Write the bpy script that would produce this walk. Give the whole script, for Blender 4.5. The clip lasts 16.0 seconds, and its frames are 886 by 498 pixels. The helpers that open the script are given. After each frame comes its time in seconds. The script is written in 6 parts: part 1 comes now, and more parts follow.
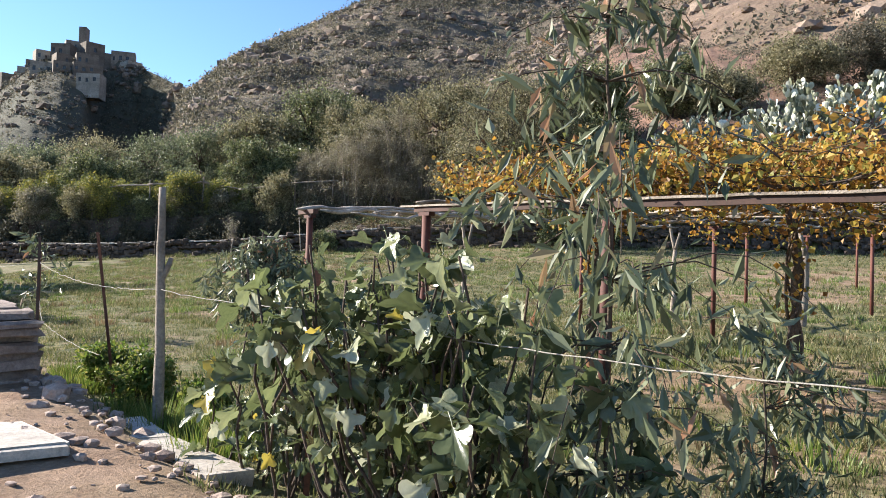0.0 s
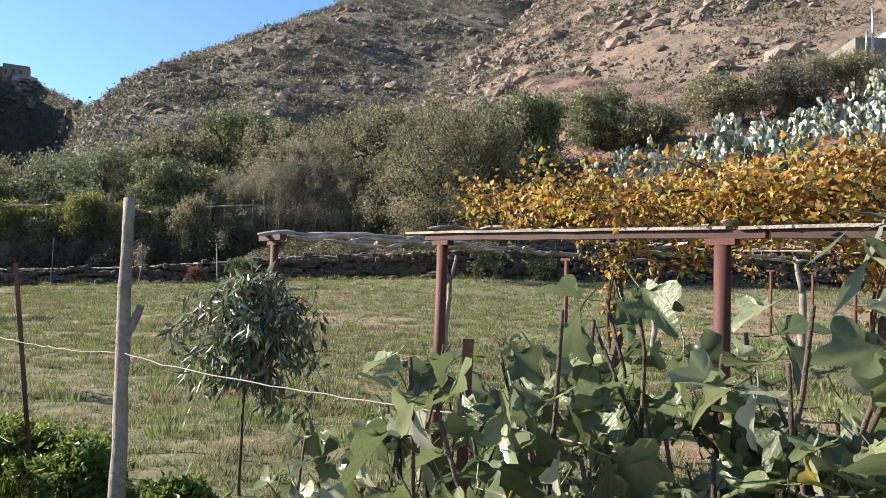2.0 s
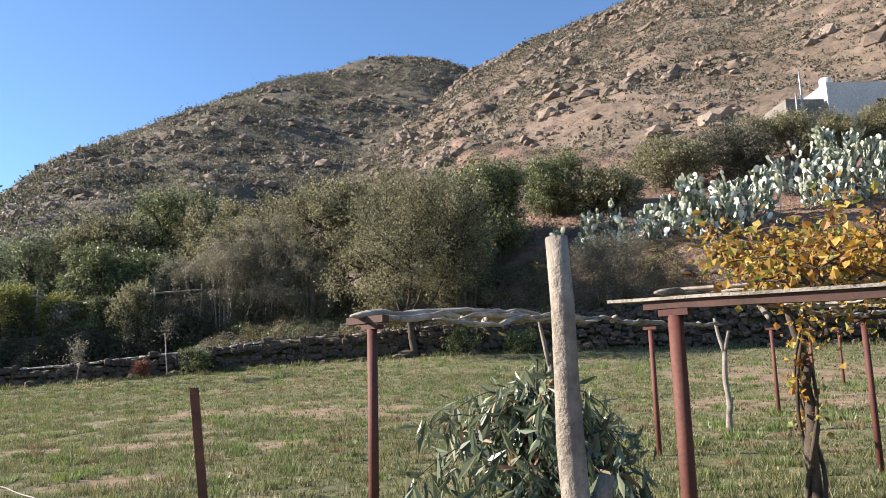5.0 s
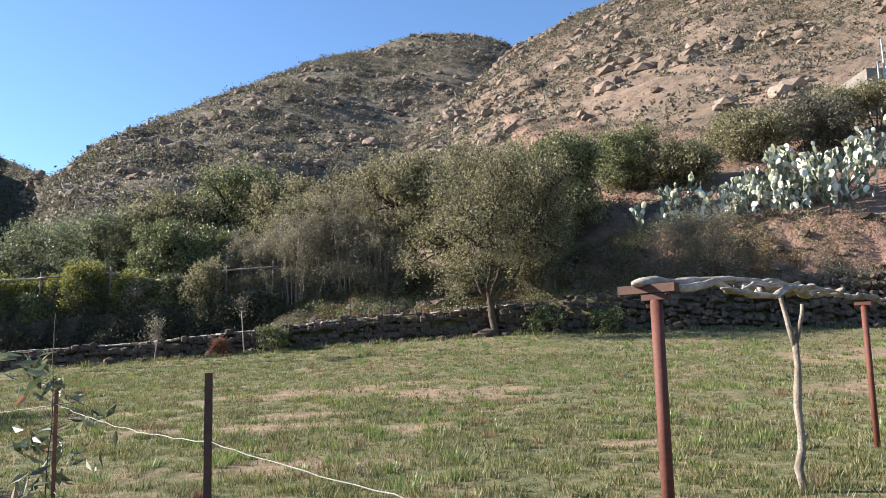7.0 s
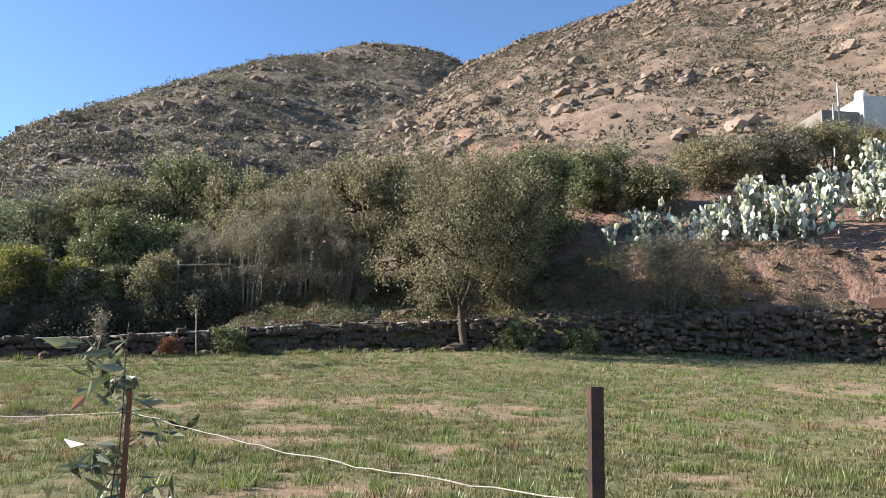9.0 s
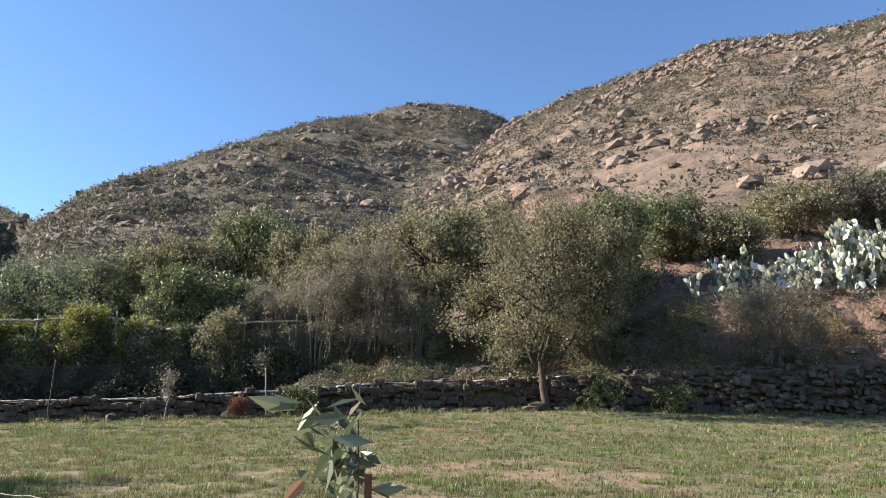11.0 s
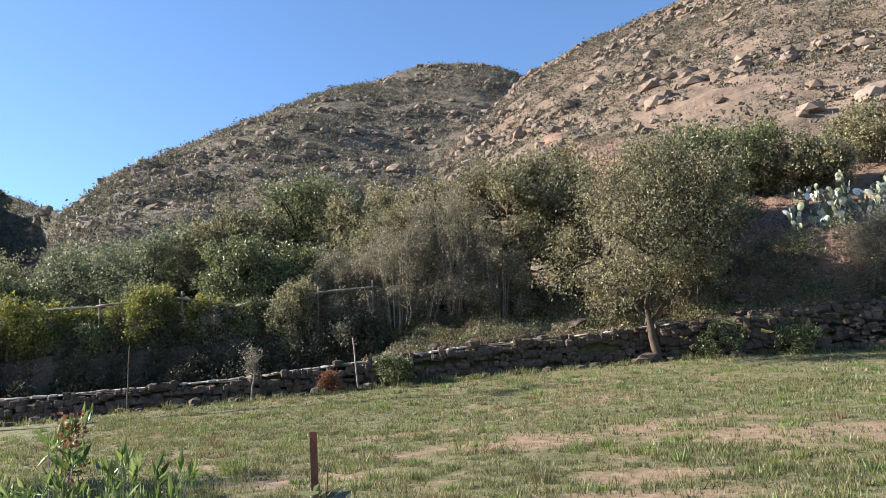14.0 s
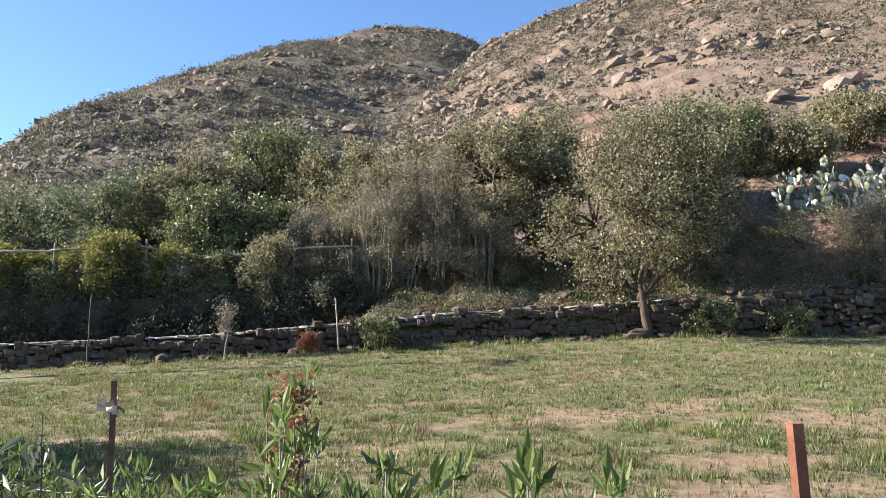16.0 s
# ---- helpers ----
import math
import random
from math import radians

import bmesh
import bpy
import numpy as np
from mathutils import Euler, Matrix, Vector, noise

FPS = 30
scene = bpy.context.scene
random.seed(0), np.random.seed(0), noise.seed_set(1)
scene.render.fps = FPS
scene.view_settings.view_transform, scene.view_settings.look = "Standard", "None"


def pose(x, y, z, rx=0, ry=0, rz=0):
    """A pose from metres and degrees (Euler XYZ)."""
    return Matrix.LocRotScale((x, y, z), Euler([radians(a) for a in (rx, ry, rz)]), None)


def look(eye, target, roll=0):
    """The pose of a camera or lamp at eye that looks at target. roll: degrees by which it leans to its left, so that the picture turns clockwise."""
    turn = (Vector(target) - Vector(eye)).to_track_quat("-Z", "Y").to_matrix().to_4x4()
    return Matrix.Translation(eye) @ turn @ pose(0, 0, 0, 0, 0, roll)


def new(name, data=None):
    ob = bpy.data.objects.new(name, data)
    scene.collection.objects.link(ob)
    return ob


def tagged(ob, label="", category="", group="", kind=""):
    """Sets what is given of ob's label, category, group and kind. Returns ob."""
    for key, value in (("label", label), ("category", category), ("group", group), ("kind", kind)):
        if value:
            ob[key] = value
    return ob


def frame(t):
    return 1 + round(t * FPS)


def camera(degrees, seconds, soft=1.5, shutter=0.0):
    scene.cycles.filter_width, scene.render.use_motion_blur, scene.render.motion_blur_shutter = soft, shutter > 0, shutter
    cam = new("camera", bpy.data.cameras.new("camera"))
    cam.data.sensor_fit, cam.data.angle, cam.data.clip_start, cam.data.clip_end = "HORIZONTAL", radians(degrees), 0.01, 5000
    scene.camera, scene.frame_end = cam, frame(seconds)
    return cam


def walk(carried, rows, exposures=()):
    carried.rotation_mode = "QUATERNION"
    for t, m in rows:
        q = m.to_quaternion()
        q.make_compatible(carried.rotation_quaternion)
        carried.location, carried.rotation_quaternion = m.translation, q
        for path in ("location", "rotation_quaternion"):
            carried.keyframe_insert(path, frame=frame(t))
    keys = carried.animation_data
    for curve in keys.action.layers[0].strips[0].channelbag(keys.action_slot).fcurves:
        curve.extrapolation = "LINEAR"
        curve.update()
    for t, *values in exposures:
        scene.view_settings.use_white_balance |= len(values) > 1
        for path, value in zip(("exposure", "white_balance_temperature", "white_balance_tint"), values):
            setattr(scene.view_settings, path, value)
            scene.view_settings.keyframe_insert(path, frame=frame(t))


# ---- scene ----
cam = camera(60.5, 16.0, soft=0.9)
PATH = [
    (0, (6.678, -7.704, 1.205), (6.388, -5.726, 1.263), 1.7),
    (0.5, (6.271, -7.233, 1.197), (5.890, -5.270, 1.239), 2.6),
    (1, (5.952, -6.713, 1.210), (5.572, -4.751, 1.300), 2.2),
    (1.5, (5.574, -6.209, 1.250), (5.214, -4.244, 1.347), 2.1),
    (2, (5.169, -5.764, 1.325), (5.117, -3.769, 1.466), 2.0),
    (2.5, (4.821, -5.356, 1.413), (4.790, -3.374, 1.682), 2.1),
    (3.2, (4.236, -4.816, 1.450), (4.411, -2.847, 1.750), 2.9),
    (5.3, (2.449, -3.121, 1.508), (2.585, -1.155, 1.848), -1.8),
    (5.5, (2.254, -2.980, 1.500), (2.361, -1.012, 1.839), -1.0),
    (6, (1.673, -2.658, 1.532), (1.758, -0.687, 1.859), -0.7),
    (6.5, (1.134, -2.227, 1.549), (1.205, -0.251, 1.850), -1.5),
    (7, (0.502, -1.889, 1.566), (0.550, 0.090, 1.854), -1.2),
    (7.5, (-0.040, -1.542, 1.573), (0.019, 0.439, 1.838), -1.2),
    (8, (-0.603, -1.027, 1.596), (-0.432, 0.951, 1.844), 1.6),
    (8.2, (-0.837, -0.845, 1.589), (-0.608, 1.126, 1.837), 1.9),
    (10.3, (-2.239, 0.987, 1.507), (-2.04, 2.919, 1.983), 1.4),
    (10.5, (-2.407, 1.169, 1.525), (-2.265, 3.107, 1.999), 1.2),
    (11, (-2.91, 1.68, 1.565), (-2.803, 3.621, 2.035), 1.6),
    (11.5, (-3.428, 2.276, 1.621), (-3.396, 4.221, 2.085), -1.3),
    (12, (-3.989, 2.829, 1.665), (-4.0, 4.775, 2.129), -0.9),
    (12.5, (-4.518, 3.171, 1.612), (-4.533, 5.119, 2.063), -1.0),
    (13, (-5.034, 3.705, 1.649), (-5.051, 5.655, 2.091), -1.3),
    (13.5, (-5.563, 4.207, 1.67), (-5.513, 6.167, 2.066), -2.4),
    (14, (-6.084, 4.698, 1.658), (-6.015, 6.661, 2.037), -2.5),
    (14.5, (-6.628, 5.123, 1.671), (-6.564, 7.087, 2.046), -2.5),
    (15, (-7.093, 5.53, 1.69), (-7.015, 7.494, 2.062), -2.3),
    (15.5, (-7.614, 6.024, 1.655), (-7.521, 7.989, 2.016), -2.2),
    (16, (-8.106, 6.472, 1.699), (-7.882, 8.437, 1.993), 0.0),
]
walk(cam, [(t, look(eye, target, roll)) for t, eye, target, roll in PATH],
     exposures=[(0, 1.54), (2, 1.53), (3, 1.45), (5.5, 1.42), (6.5, 1.55), (8, 1.54), (10.5, 1.42), (12.5, 1.5), (14, 1.56), (16, 1.68)])

# ---------- light ----------
SUN_AZ, SUN_EL = radians(-80), radians(26)      # azimuth from +y towards +x
world = bpy.data.worlds.new("world")
scene.world = world
world.use_nodes = True
wn = world.node_tree.nodes
wl = world.node_tree.links
sky = wn.new("ShaderNodeTexSky")
sky.sky_type = "NISHITA"
sky.sun_disc = False
sky.sun_elevation = SUN_EL
sky.sun_rotation = SUN_AZ
sky.altitude = 900
sky.air_density = 1.0
sky.dust_density = 0.1
sky.ozone_density = 5.0
wl.new(sky.outputs[0], wn["Background"].inputs[0])
wn["Background"].inputs[1].default_value = 0.09
sun_data = bpy.data.lights.new("sun", "SUN")
sun_data.energy = 5.0
sun_data.angle = radians(0.53)
sun_data.color = (1.0, 0.92, 0.82)
sun = new("sun", sun_data)
sun.matrix_world = look((math.sin(SUN_AZ) * math.cos(SUN_EL) * 50, math.cos(SUN_AZ) * math.cos(SUN_EL) * 50, math.sin(SUN_EL) * 50), (0, 0, 0))

RNG = np.random.default_rng(11)


# ---------- helpers ----------
def value_noise(x, y, seed=0):
    xi, yi = np.floor(x).astype(np.int64), np.floor(y).astype(np.int64)
    fx, fy = x - xi, y - yi
    fx, fy = fx * fx * (3 - 2 * fx), fy * fy * (3 - 2 * fy)

    def h(a, b):
        n = (a * 374761393 + b * 668265263 + seed * 982451653) & 0x7FFFFFFF
        n = ((n ^ (n >> 13)) * 1274126177) & 0x7FFFFFFF
        return ((n ^ (n >> 16)) & 0xFFFF) / 65535.0
    a, b, c, d = h(xi, yi), h(xi + 1, yi), h(xi, yi + 1), h(xi + 1, yi + 1)
    return (a * (1 - fx) + b * fx) * (1 - fy) + (c * (1 - fx) + d * fx) * fy


def fbm(x, y, octaves=4, seed=0):
    x, y = np.asarray(x, float), np.asarray(y, float)
    s, a, tot = np.zeros(np.broadcast(x, y).shape), 1.0, 0.0
    for k in range(octaves):
        s = s + a * (value_noise(x * 2 ** k + 17.3 * k, y * 2 ** k - 9.1 * k, seed + k) * 2 - 1)
        tot += a
        a *= 0.5
    return s / tot


def smooth(a, b, x):
    t = np.clip((np.asarray(x, float) - a) / (b - a), 0, 1)
    return t * t * (3 - 2 * t)


def fast_mesh(name, verts, faces, mat, shade=False):
    """One mesh of verts (n, 3) and faces (m, 3 or 4)."""
    verts, faces = np.asarray(verts, np.float32), np.asarray(faces, np.int32)
    me = bpy.data.meshes.new(name)
    k = faces.shape[1]
    me.vertices.add(len(verts))
    me.vertices.foreach_set("co", verts.ravel())
    me.loops.add(faces.size)
    me.loops.foreach_set("vertex_index", faces.ravel())
    me.polygons.add(len(faces))
    me.polygons.foreach_set("loop_start", np.arange(0, faces.size, k, dtype=np.int32))
    me.polygons.foreach_set("use_smooth", np.full(len(faces), shade))
    me.update(calc_edges=True)
    me.materials.append(mat)
    return me


def part(name, data, material, parent=None, label=""):
    """A bmesh or mesh as ONE mesh object under a thing."""
    if isinstance(data, bmesh.types.BMesh):
        me = bpy.data.meshes.new(name)
        data.to_mesh(me)
        data.free()
        me.materials.append(material)
        data = me
    ob = new(name, data)
    ob.parent = parent
    if label:
        tagged(ob, label)
    return ob


def thing(name, at, label, category, group="", kind=""):
    ob = new(name)
    ob.location = at
    ob.empty_display_size = 0.1
    return tagged(ob, label, category, group, kind)


class Soup:
    """Vertices and faces gathered with numpy; quads and triangles as quads."""

    def __init__(self):
        self.v, self.f, self.n = [], [], 0

    def add(self, v, f):
        v, f = np.asarray(v, float), np.asarray(f, int)
        self.v.append(v)
        self.f.append(f + self.n)
        self.n += len(v)

    def tube(self, pts, radii, seg=6, cap=True, flat=1.0, knots=None):
        pts = np.asarray(pts, float)
        radii = np.broadcast_to(np.asarray(radii, float), (len(pts),))
        d = np.gradient(pts, axis=0)
        d /= np.linalg.norm(d, axis=1)[:, None] + 1e-9
        ref = np.where(np.abs(d[:, 2:3]) > 0.9, [[1.0, 0, 0]], [[0, 0, 1.0]])
        a = np.cross(d, ref)
        a /= np.linalg.norm(a, axis=1)[:, None]
        b = np.cross(d, a)
        th = np.arange(seg) * 2 * np.pi / seg
        ring = a[:, None, :] * np.cos(th)[None, :, None] + b[:, None, :] * np.sin(th)[None, :, None]
        if knots is not None:
            ring = ring * knots.uniform(0.78, 1.2, (len(pts), seg, 1))
        ring = ring * (1, 1, flat)
        v = (pts[:, None, :] + ring * radii[:, None, None]).reshape(-1, 3)
        f = []
        for i in range(len(pts) - 1):
            for j in range(seg):
                k = (j + 1) % seg
                f.append((i * seg + j, i * seg + k, (i + 1) * seg + k, (i + 1) * seg + j))
        if cap:
            n = len(v)
            v = np.vstack([v, pts[0], pts[-1]])
            m = (len(pts) - 1) * seg
            for j in range(seg):
                k = (j + 1) % seg
                f.append((n, k, j, n))
                f.append((n + 1, m + j, m + k, n + 1))
            f = [q if q[3] != q[0] else (q[0], q[1], q[2], q[2]) for q in f]
        self.add(v, f)

    def box(self, lo, hi, jitter=0.0, rng=None):
        lo, hi = np.asarray(lo, float), np.asarray(hi, float)
        c = np.array([[x, y, z] for z in (0, 1) for y in (0, 1) for x in (0, 1)], float)
        v = lo + c * (hi - lo)
        if jitter:
            v = v + rng.uniform(-jitter, jitter, v.shape)
        self.add(v, [(0, 2, 3, 1), (4, 5, 7, 6), (0, 1, 5, 4), (2, 6, 7, 3), (0, 4, 6, 2), (1, 3, 7, 5)])

    def leaves(self, p, size, rng, aspect=0.45, up=0.0, droop=0.0, fold=0.12):
        """Leaves as two folded faces each at p (n, 3)."""
        n = len(p)
        size = np.broadcast_to(size, (n,))[:, None]
        d = rng.normal(size=(n, 3))
        d[:, 2] += up
        d[:, 2] -= droop
        d /= np.linalg.norm(d, axis=1)[:, None]
        s = np.cross(d, rng.normal(size=(n, 3)))
        s /= np.linalg.norm(s, axis=1)[:, None] + 1e-9
        nrm = np.cross(d, s)
        mid = p + d * size * 0.5
        a, b = mid + s * size * aspect * 0.5 + nrm * size * fold, mid - s * size * aspect * 0.5 + nrm * size * fold
        tip = p + d * size
        v = np.stack([p, a, tip, b], 1).reshape(-1, 3)
        i = np.arange(n)[:, None] * 4
        self.add(v, i + np.array([[0, 1, 2, 3]]))

    def mesh(self, name, mat, shade=False):
        v, f = np.vstack(self.v), np.vstack(self.f)
        bad = f[:, 2] == f[:, 3]
        if bad.any():
            me = bpy.data.meshes.new(name)
            me.from_pydata(v.tolist(), [], [tuple(q) if q[2] != q[3] else tuple(q[:3]) for q in f.tolist()])
            if shade:
                me.polygons.foreach_set("use_smooth", np.full(len(me.polygons), True))
            me.materials.append(mat)
            return me
        return fast_mesh(name, v, f, mat, shade)


def wobble(p0, p1, n, amp, rng):
    """A crooked line of n points from p0 to p1."""
    p0, p1 = np.asarray(p0, float), np.asarray(p1, float)
    t = np.linspace(0, 1, n)[:, None]
    off = np.cumsum(rng.normal(size=(n, 3)), 0)
    off -= off[0] + (off[-1] - off[0]) * t
    return p0 + (p1 - p0) * t + off * amp


# ---------- materials ----------
def material(name, base, rough=0.8, metal=0.0):
    m = bpy.data.materials.new(name)
    m.use_nodes = True
    bsdf = m.node_tree.nodes["Principled BSDF"]
    bsdf.inputs["Base Color"].default_value = (*base, 1)
    bsdf.inputs["Roughness"].default_value = rough
    bsdf.inputs["Metallic"].default_value = metal
    return m, m.node_tree.nodes, m.node_tree.links, bsdf


def ramp(nodes, stops):
    r = nodes.new("ShaderNodeValToRGB")
    e = r.color_ramp.elements
    while len(e) < len(stops):
        e.new(0.5)
    for k, (pos, col) in enumerate(stops):
        e[k].position = pos
        e[k].color = (*col, 1)
    return r


def noise_tex(nodes, links, scale, detail=5.0, rough=0.6, coord=None):
    t = nodes.new("ShaderNodeTexNoise")
    t.inputs["Scale"].default_value = scale
    t.inputs["Detail"].default_value = detail
    t.inputs["Roughness"].default_value = rough
    if coord is not None:
        links.new(coord, t.inputs["Vector"])
    return t


def mix_col(nodes, links, fac, a, b, mode="MIX"):
    m = nodes.new("ShaderNodeMix")
    m.data_type = "RGBA"
    m.blend_type = mode
    for sock, val in ((m.inputs[0], fac), (m.inputs[6], a), (m.inputs[7], b)):
        if isinstance(val, bpy.types.NodeSocket):
            links.new(val, sock)
        elif isinstance(val, (int, float)):
            sock.default_value = val
        else:
            sock.default_value = (*val, 1)
    return m.outputs[2]


def bump(nodes, links, height, bsdf, strength=0.5, distance=0.02):
    b = nodes.new("ShaderNodeBump")
    b.inputs["Strength"].default_value = strength
    b.inputs["Distance"].default_value = distance
    links.new(height, b.inputs["Height"])
    links.new(b.outputs[0], bsdf.inputs["Normal"])


def rough_mat(name, dark, light, scale=3.0, fine=40.0, rough=0.85, metal=0.0, strength=0.5, distance=0.02, per="object"):
    """Two scales of mottling and a fine relief, varied from piece to piece."""
    m, n, l, b = material(name, dark, rough, metal)
    co = n.new("ShaderNodeTexCoord").outputs["Object"]
    big, small = noise_tex(n, l, scale, 4, 0.6, co), noise_tex(n, l, fine, 4, 0.7, co)
    r = ramp(n, [(0.32, dark), (0.68, light)])
    l.new(big.outputs[0], r.inputs[0])
    r2 = ramp(n, [(0.3, (0.55, 0.55, 0.55)), (0.7, (1.25, 1.22, 1.18))])
    l.new(small.outputs[0], r2.inputs[0])
    col = mix_col(n, l, 0.8, r.outputs[0], r2.outputs[0], "MULTIPLY")
    if per == "object":
        rnd = n.new("ShaderNodeObjectInfo").outputs["Random"]
    else:
        rnd = n.new("ShaderNodeNewGeometry").outputs["Random Per Island"]
    r3 = ramp(n, [(0.0, (0.68, 0.66, 0.64)), (1.0, (1.2, 1.2, 1.2))])
    l.new(rnd, r3.inputs[0])
    col = mix_col(n, l, 1.0, col, r3.outputs[0], "MULTIPLY")
    l.new(col, b.inputs["Base Color"])
    bump(n, l, small.outputs[0], b, strength, distance)
    return m


def leaf_mat(name, stops, rough=0.5, through_light=0.35, mottled=True):
    """Leaves: colour from leaf to leaf, some light comes through."""
    m, n, l, b = material(name, stops[0][1], rough)
    geo = n.new("ShaderNodeNewGeometry")
    r = ramp(n, stops)
    l.new(geo.outputs["Random Per Island"], r.inputs[0])
    col = r.outputs[0]
    co = n.new("ShaderNodeTexCoord").outputs["Object"]
    if mottled:
        t = noise_tex(n, l, 0.9, 3, 0.6, co)
        r2 = ramp(n, [(0.3, (0.62, 0.66, 0.62)), (0.7, (1.2, 1.15, 1.05))])
        l.new(t.outputs[0], r2.inputs[0])
        col = mix_col(n, l, 1.0, col, r2.outputs[0], "MULTIPLY")
    l.new(col, b.inputs["Base Color"])
    tr = n.new("ShaderNodeBsdfTranslucent")
    l.new(col, tr.inputs[0])
    mx = n.new("ShaderNodeMixShader")
    mx.inputs[0].default_value = through_light
    l.new(b.outputs[0], mx.inputs[1])
    l.new(tr.outputs[0], mx.inputs[2])
    l.new(mx.outputs[0], n["Material Output"].inputs[0])
    return m


BARK = rough_mat("bark", (0.05, 0.035, 0.025), (0.135, 0.096, 0.068), 5, 45, 0.9, strength=0.8)
TWIG = rough_mat("twig", (0.16, 0.135, 0.11), (0.3, 0.26, 0.22), 3, 30, 0.9)
PALE_TWIG = rough_mat("pale_twig", (0.15, 0.125, 0.1), (0.31, 0.265, 0.215), 3, 30, 0.9)
WEATHERED = rough_mat("weathered_wood", (0.19, 0.155, 0.122), (0.47, 0.41, 0.345), 4, 30, 0.85, strength=0.9, distance=0.02)
POLE_WOOD = rough_mat("pole_wood", (0.16, 0.132, 0.105), (0.36, 0.305, 0.245), 4, 35, 0.85, strength=0.7)
RED_STEEL = rough_mat("red_oxide_steel", (0.08, 0.021, 0.013), (0.14, 0.042, 0.025), 3, 30, 0.75, 0.0, 0.2, 0.004)
BLACK_STEEL = rough_mat("rusty_dark_steel", (0.035, 0.022, 0.018), (0.1, 0.05, 0.032), 6, 60, 0.65, 0.2, 0.4, 0.004)
# red-brown steel darkened: shade under the planks is put into the colour
SHADED_STEEL = rough_mat("shaded_beam_steel", (0.036, 0.017, 0.012), (0.078, 0.033, 0.022), 3, 30, 0.8, 0.0, 0.3, 0.004)
RUST_STEEL = rough_mat("rusty_steel", (0.1, 0.034, 0.018), (0.21, 0.085, 0.045), 6, 60, 0.75, 0.1, 0.4, 0.004)
WIRE = rough_mat("pale_cord", (0.26, 0.245, 0.21), (0.44, 0.42, 0.37), 8, 60, 0.7)
STONE = rough_mat("field_stone", (0.052, 0.036, 0.027), (0.145, 0.105, 0.078), 2.5, 22, 0.92, strength=0.8, distance=0.03)
STONE_JOINED = rough_mat("field_stone_far", (0.052, 0.036, 0.027), (0.145, 0.105, 0.078), 2.5, 22, 0.92, strength=0.8, distance=0.03, per="island")
CAP_STONE = rough_mat("pale_cap_stone", (0.36, 0.33, 0.29), (0.58, 0.54, 0.48), 2.5, 22, 0.9, strength=0.6)
ROCK = rough_mat("hill_rock", (0.14, 0.105, 0.082), (0.28, 0.215, 0.17), 0.4, 4, 0.92, per="island", distance=0.1)
EARTH_CORE = rough_mat("dark_earth", (0.06, 0.045, 0.035), (0.12, 0.09, 0.07), 2, 20, 0.95)
CONCRETE = rough_mat("worn_concrete", (0.37, 0.335, 0.295), (0.54, 0.5, 0.45), 3, 30, 0.9, strength=0.4)
PATH_ROCK = rough_mat("path_rock", (0.28, 0.2, 0.165), (0.5, 0.4, 0.34), 4, 30, 0.92, strength=0.8)
STACK_ROCK = rough_mat("stacked_stone", (0.17, 0.13, 0.112), (0.34, 0.275, 0.24), 5, 35, 0.92, strength=0.9)
LIME_WALL = rough_mat("limewashed_wall", (0.66, 0.64, 0.61), (0.82, 0.8, 0.77), 0.5, 6, 0.85, strength=0.2)
GREY_WALL = rough_mat("grey_render", (0.17, 0.155, 0.135), (0.27, 0.25, 0.22), 0.6, 6, 0.9, strength=0.3)
VILLAGE_WALL = rough_mat("village_stone", (0.11, 0.09, 0.072), (0.24, 0.2, 0.165), 0.5, 2.5, 0.92, strength=0.6, distance=0.1)
VILLAGE_PLASTER = rough_mat("village_plaster", (0.2, 0.175, 0.145), (0.36, 0.325, 0.28), 0.5, 2.5, 0.92, strength=0.4, distance=0.1)
DARK_PANE = rough_mat("dark_pane", (0.015, 0.017, 0.02), (0.03, 0.032, 0.036), 1, 8, 0.2, strength=0.05)
FRAME_PAINT = rough_mat("dark_frame_paint", (0.05, 0.05, 0.055), (0.09, 0.09, 0.095), 2, 20, 0.5)
ROOF_SHEET = rough_mat("roof_sheet", (0.1, 0.09, 0.085), (0.17, 0.155, 0.14), 1, 10, 0.7)
STEEL_GREY = rough_mat("galvanised_steel", (0.25, 0.26, 0.27), (0.4, 0.41, 0.42), 2, 20, 0.5, 0.6)

TREE_LEAF = leaf_mat("olive_leaf", [(0.0, (0.07, 0.072, 0.036)), (0.35, (0.2, 0.185, 0.102)), (0.75, (0.315, 0.288, 0.17)), (1.0, (0.42, 0.375, 0.245))], 0.62, 0.34)
GREEN_LEAF = leaf_mat("green_leaf", [(0.0, (0.05, 0.062, 0.026)), (0.55, (0.15, 0.178, 0.072)), (1.0, (0.37, 0.37, 0.19))], 0.42, 0.28)
GREY_LEAF = leaf_mat("grey_leaf", [(0.0, (0.14, 0.132, 0.088)), (0.6, (0.24, 0.215, 0.145)), (1.0, (0.45, 0.4, 0.3))], 0.5, 0.35)
BLUE_LEAF = leaf_mat("blue_green_leaf", [(0.0, (0.09, 0.11, 0.06)), (0.6, (0.165, 0.19, 0.105)), (1.0, (0.3, 0.32, 0.2))], 0.5, 0.38)
LIME_LEAF = leaf_mat("lime_leaf", [(0.0, (0.07, 0.09, 0.024)), (0.6, (0.2, 0.21, 0.05)), (1.0, (0.42, 0.36, 0.08))], 0.5, 0.4)
SCRUB_LEAF = leaf_mat("scrub_leaf", [(0.0, (0.05, 0.056, 0.038)), (0.5, (0.12, 0.111, 0.084)), (1.0, (0.25, 0.215, 0.165))], 0.6, 0.3)
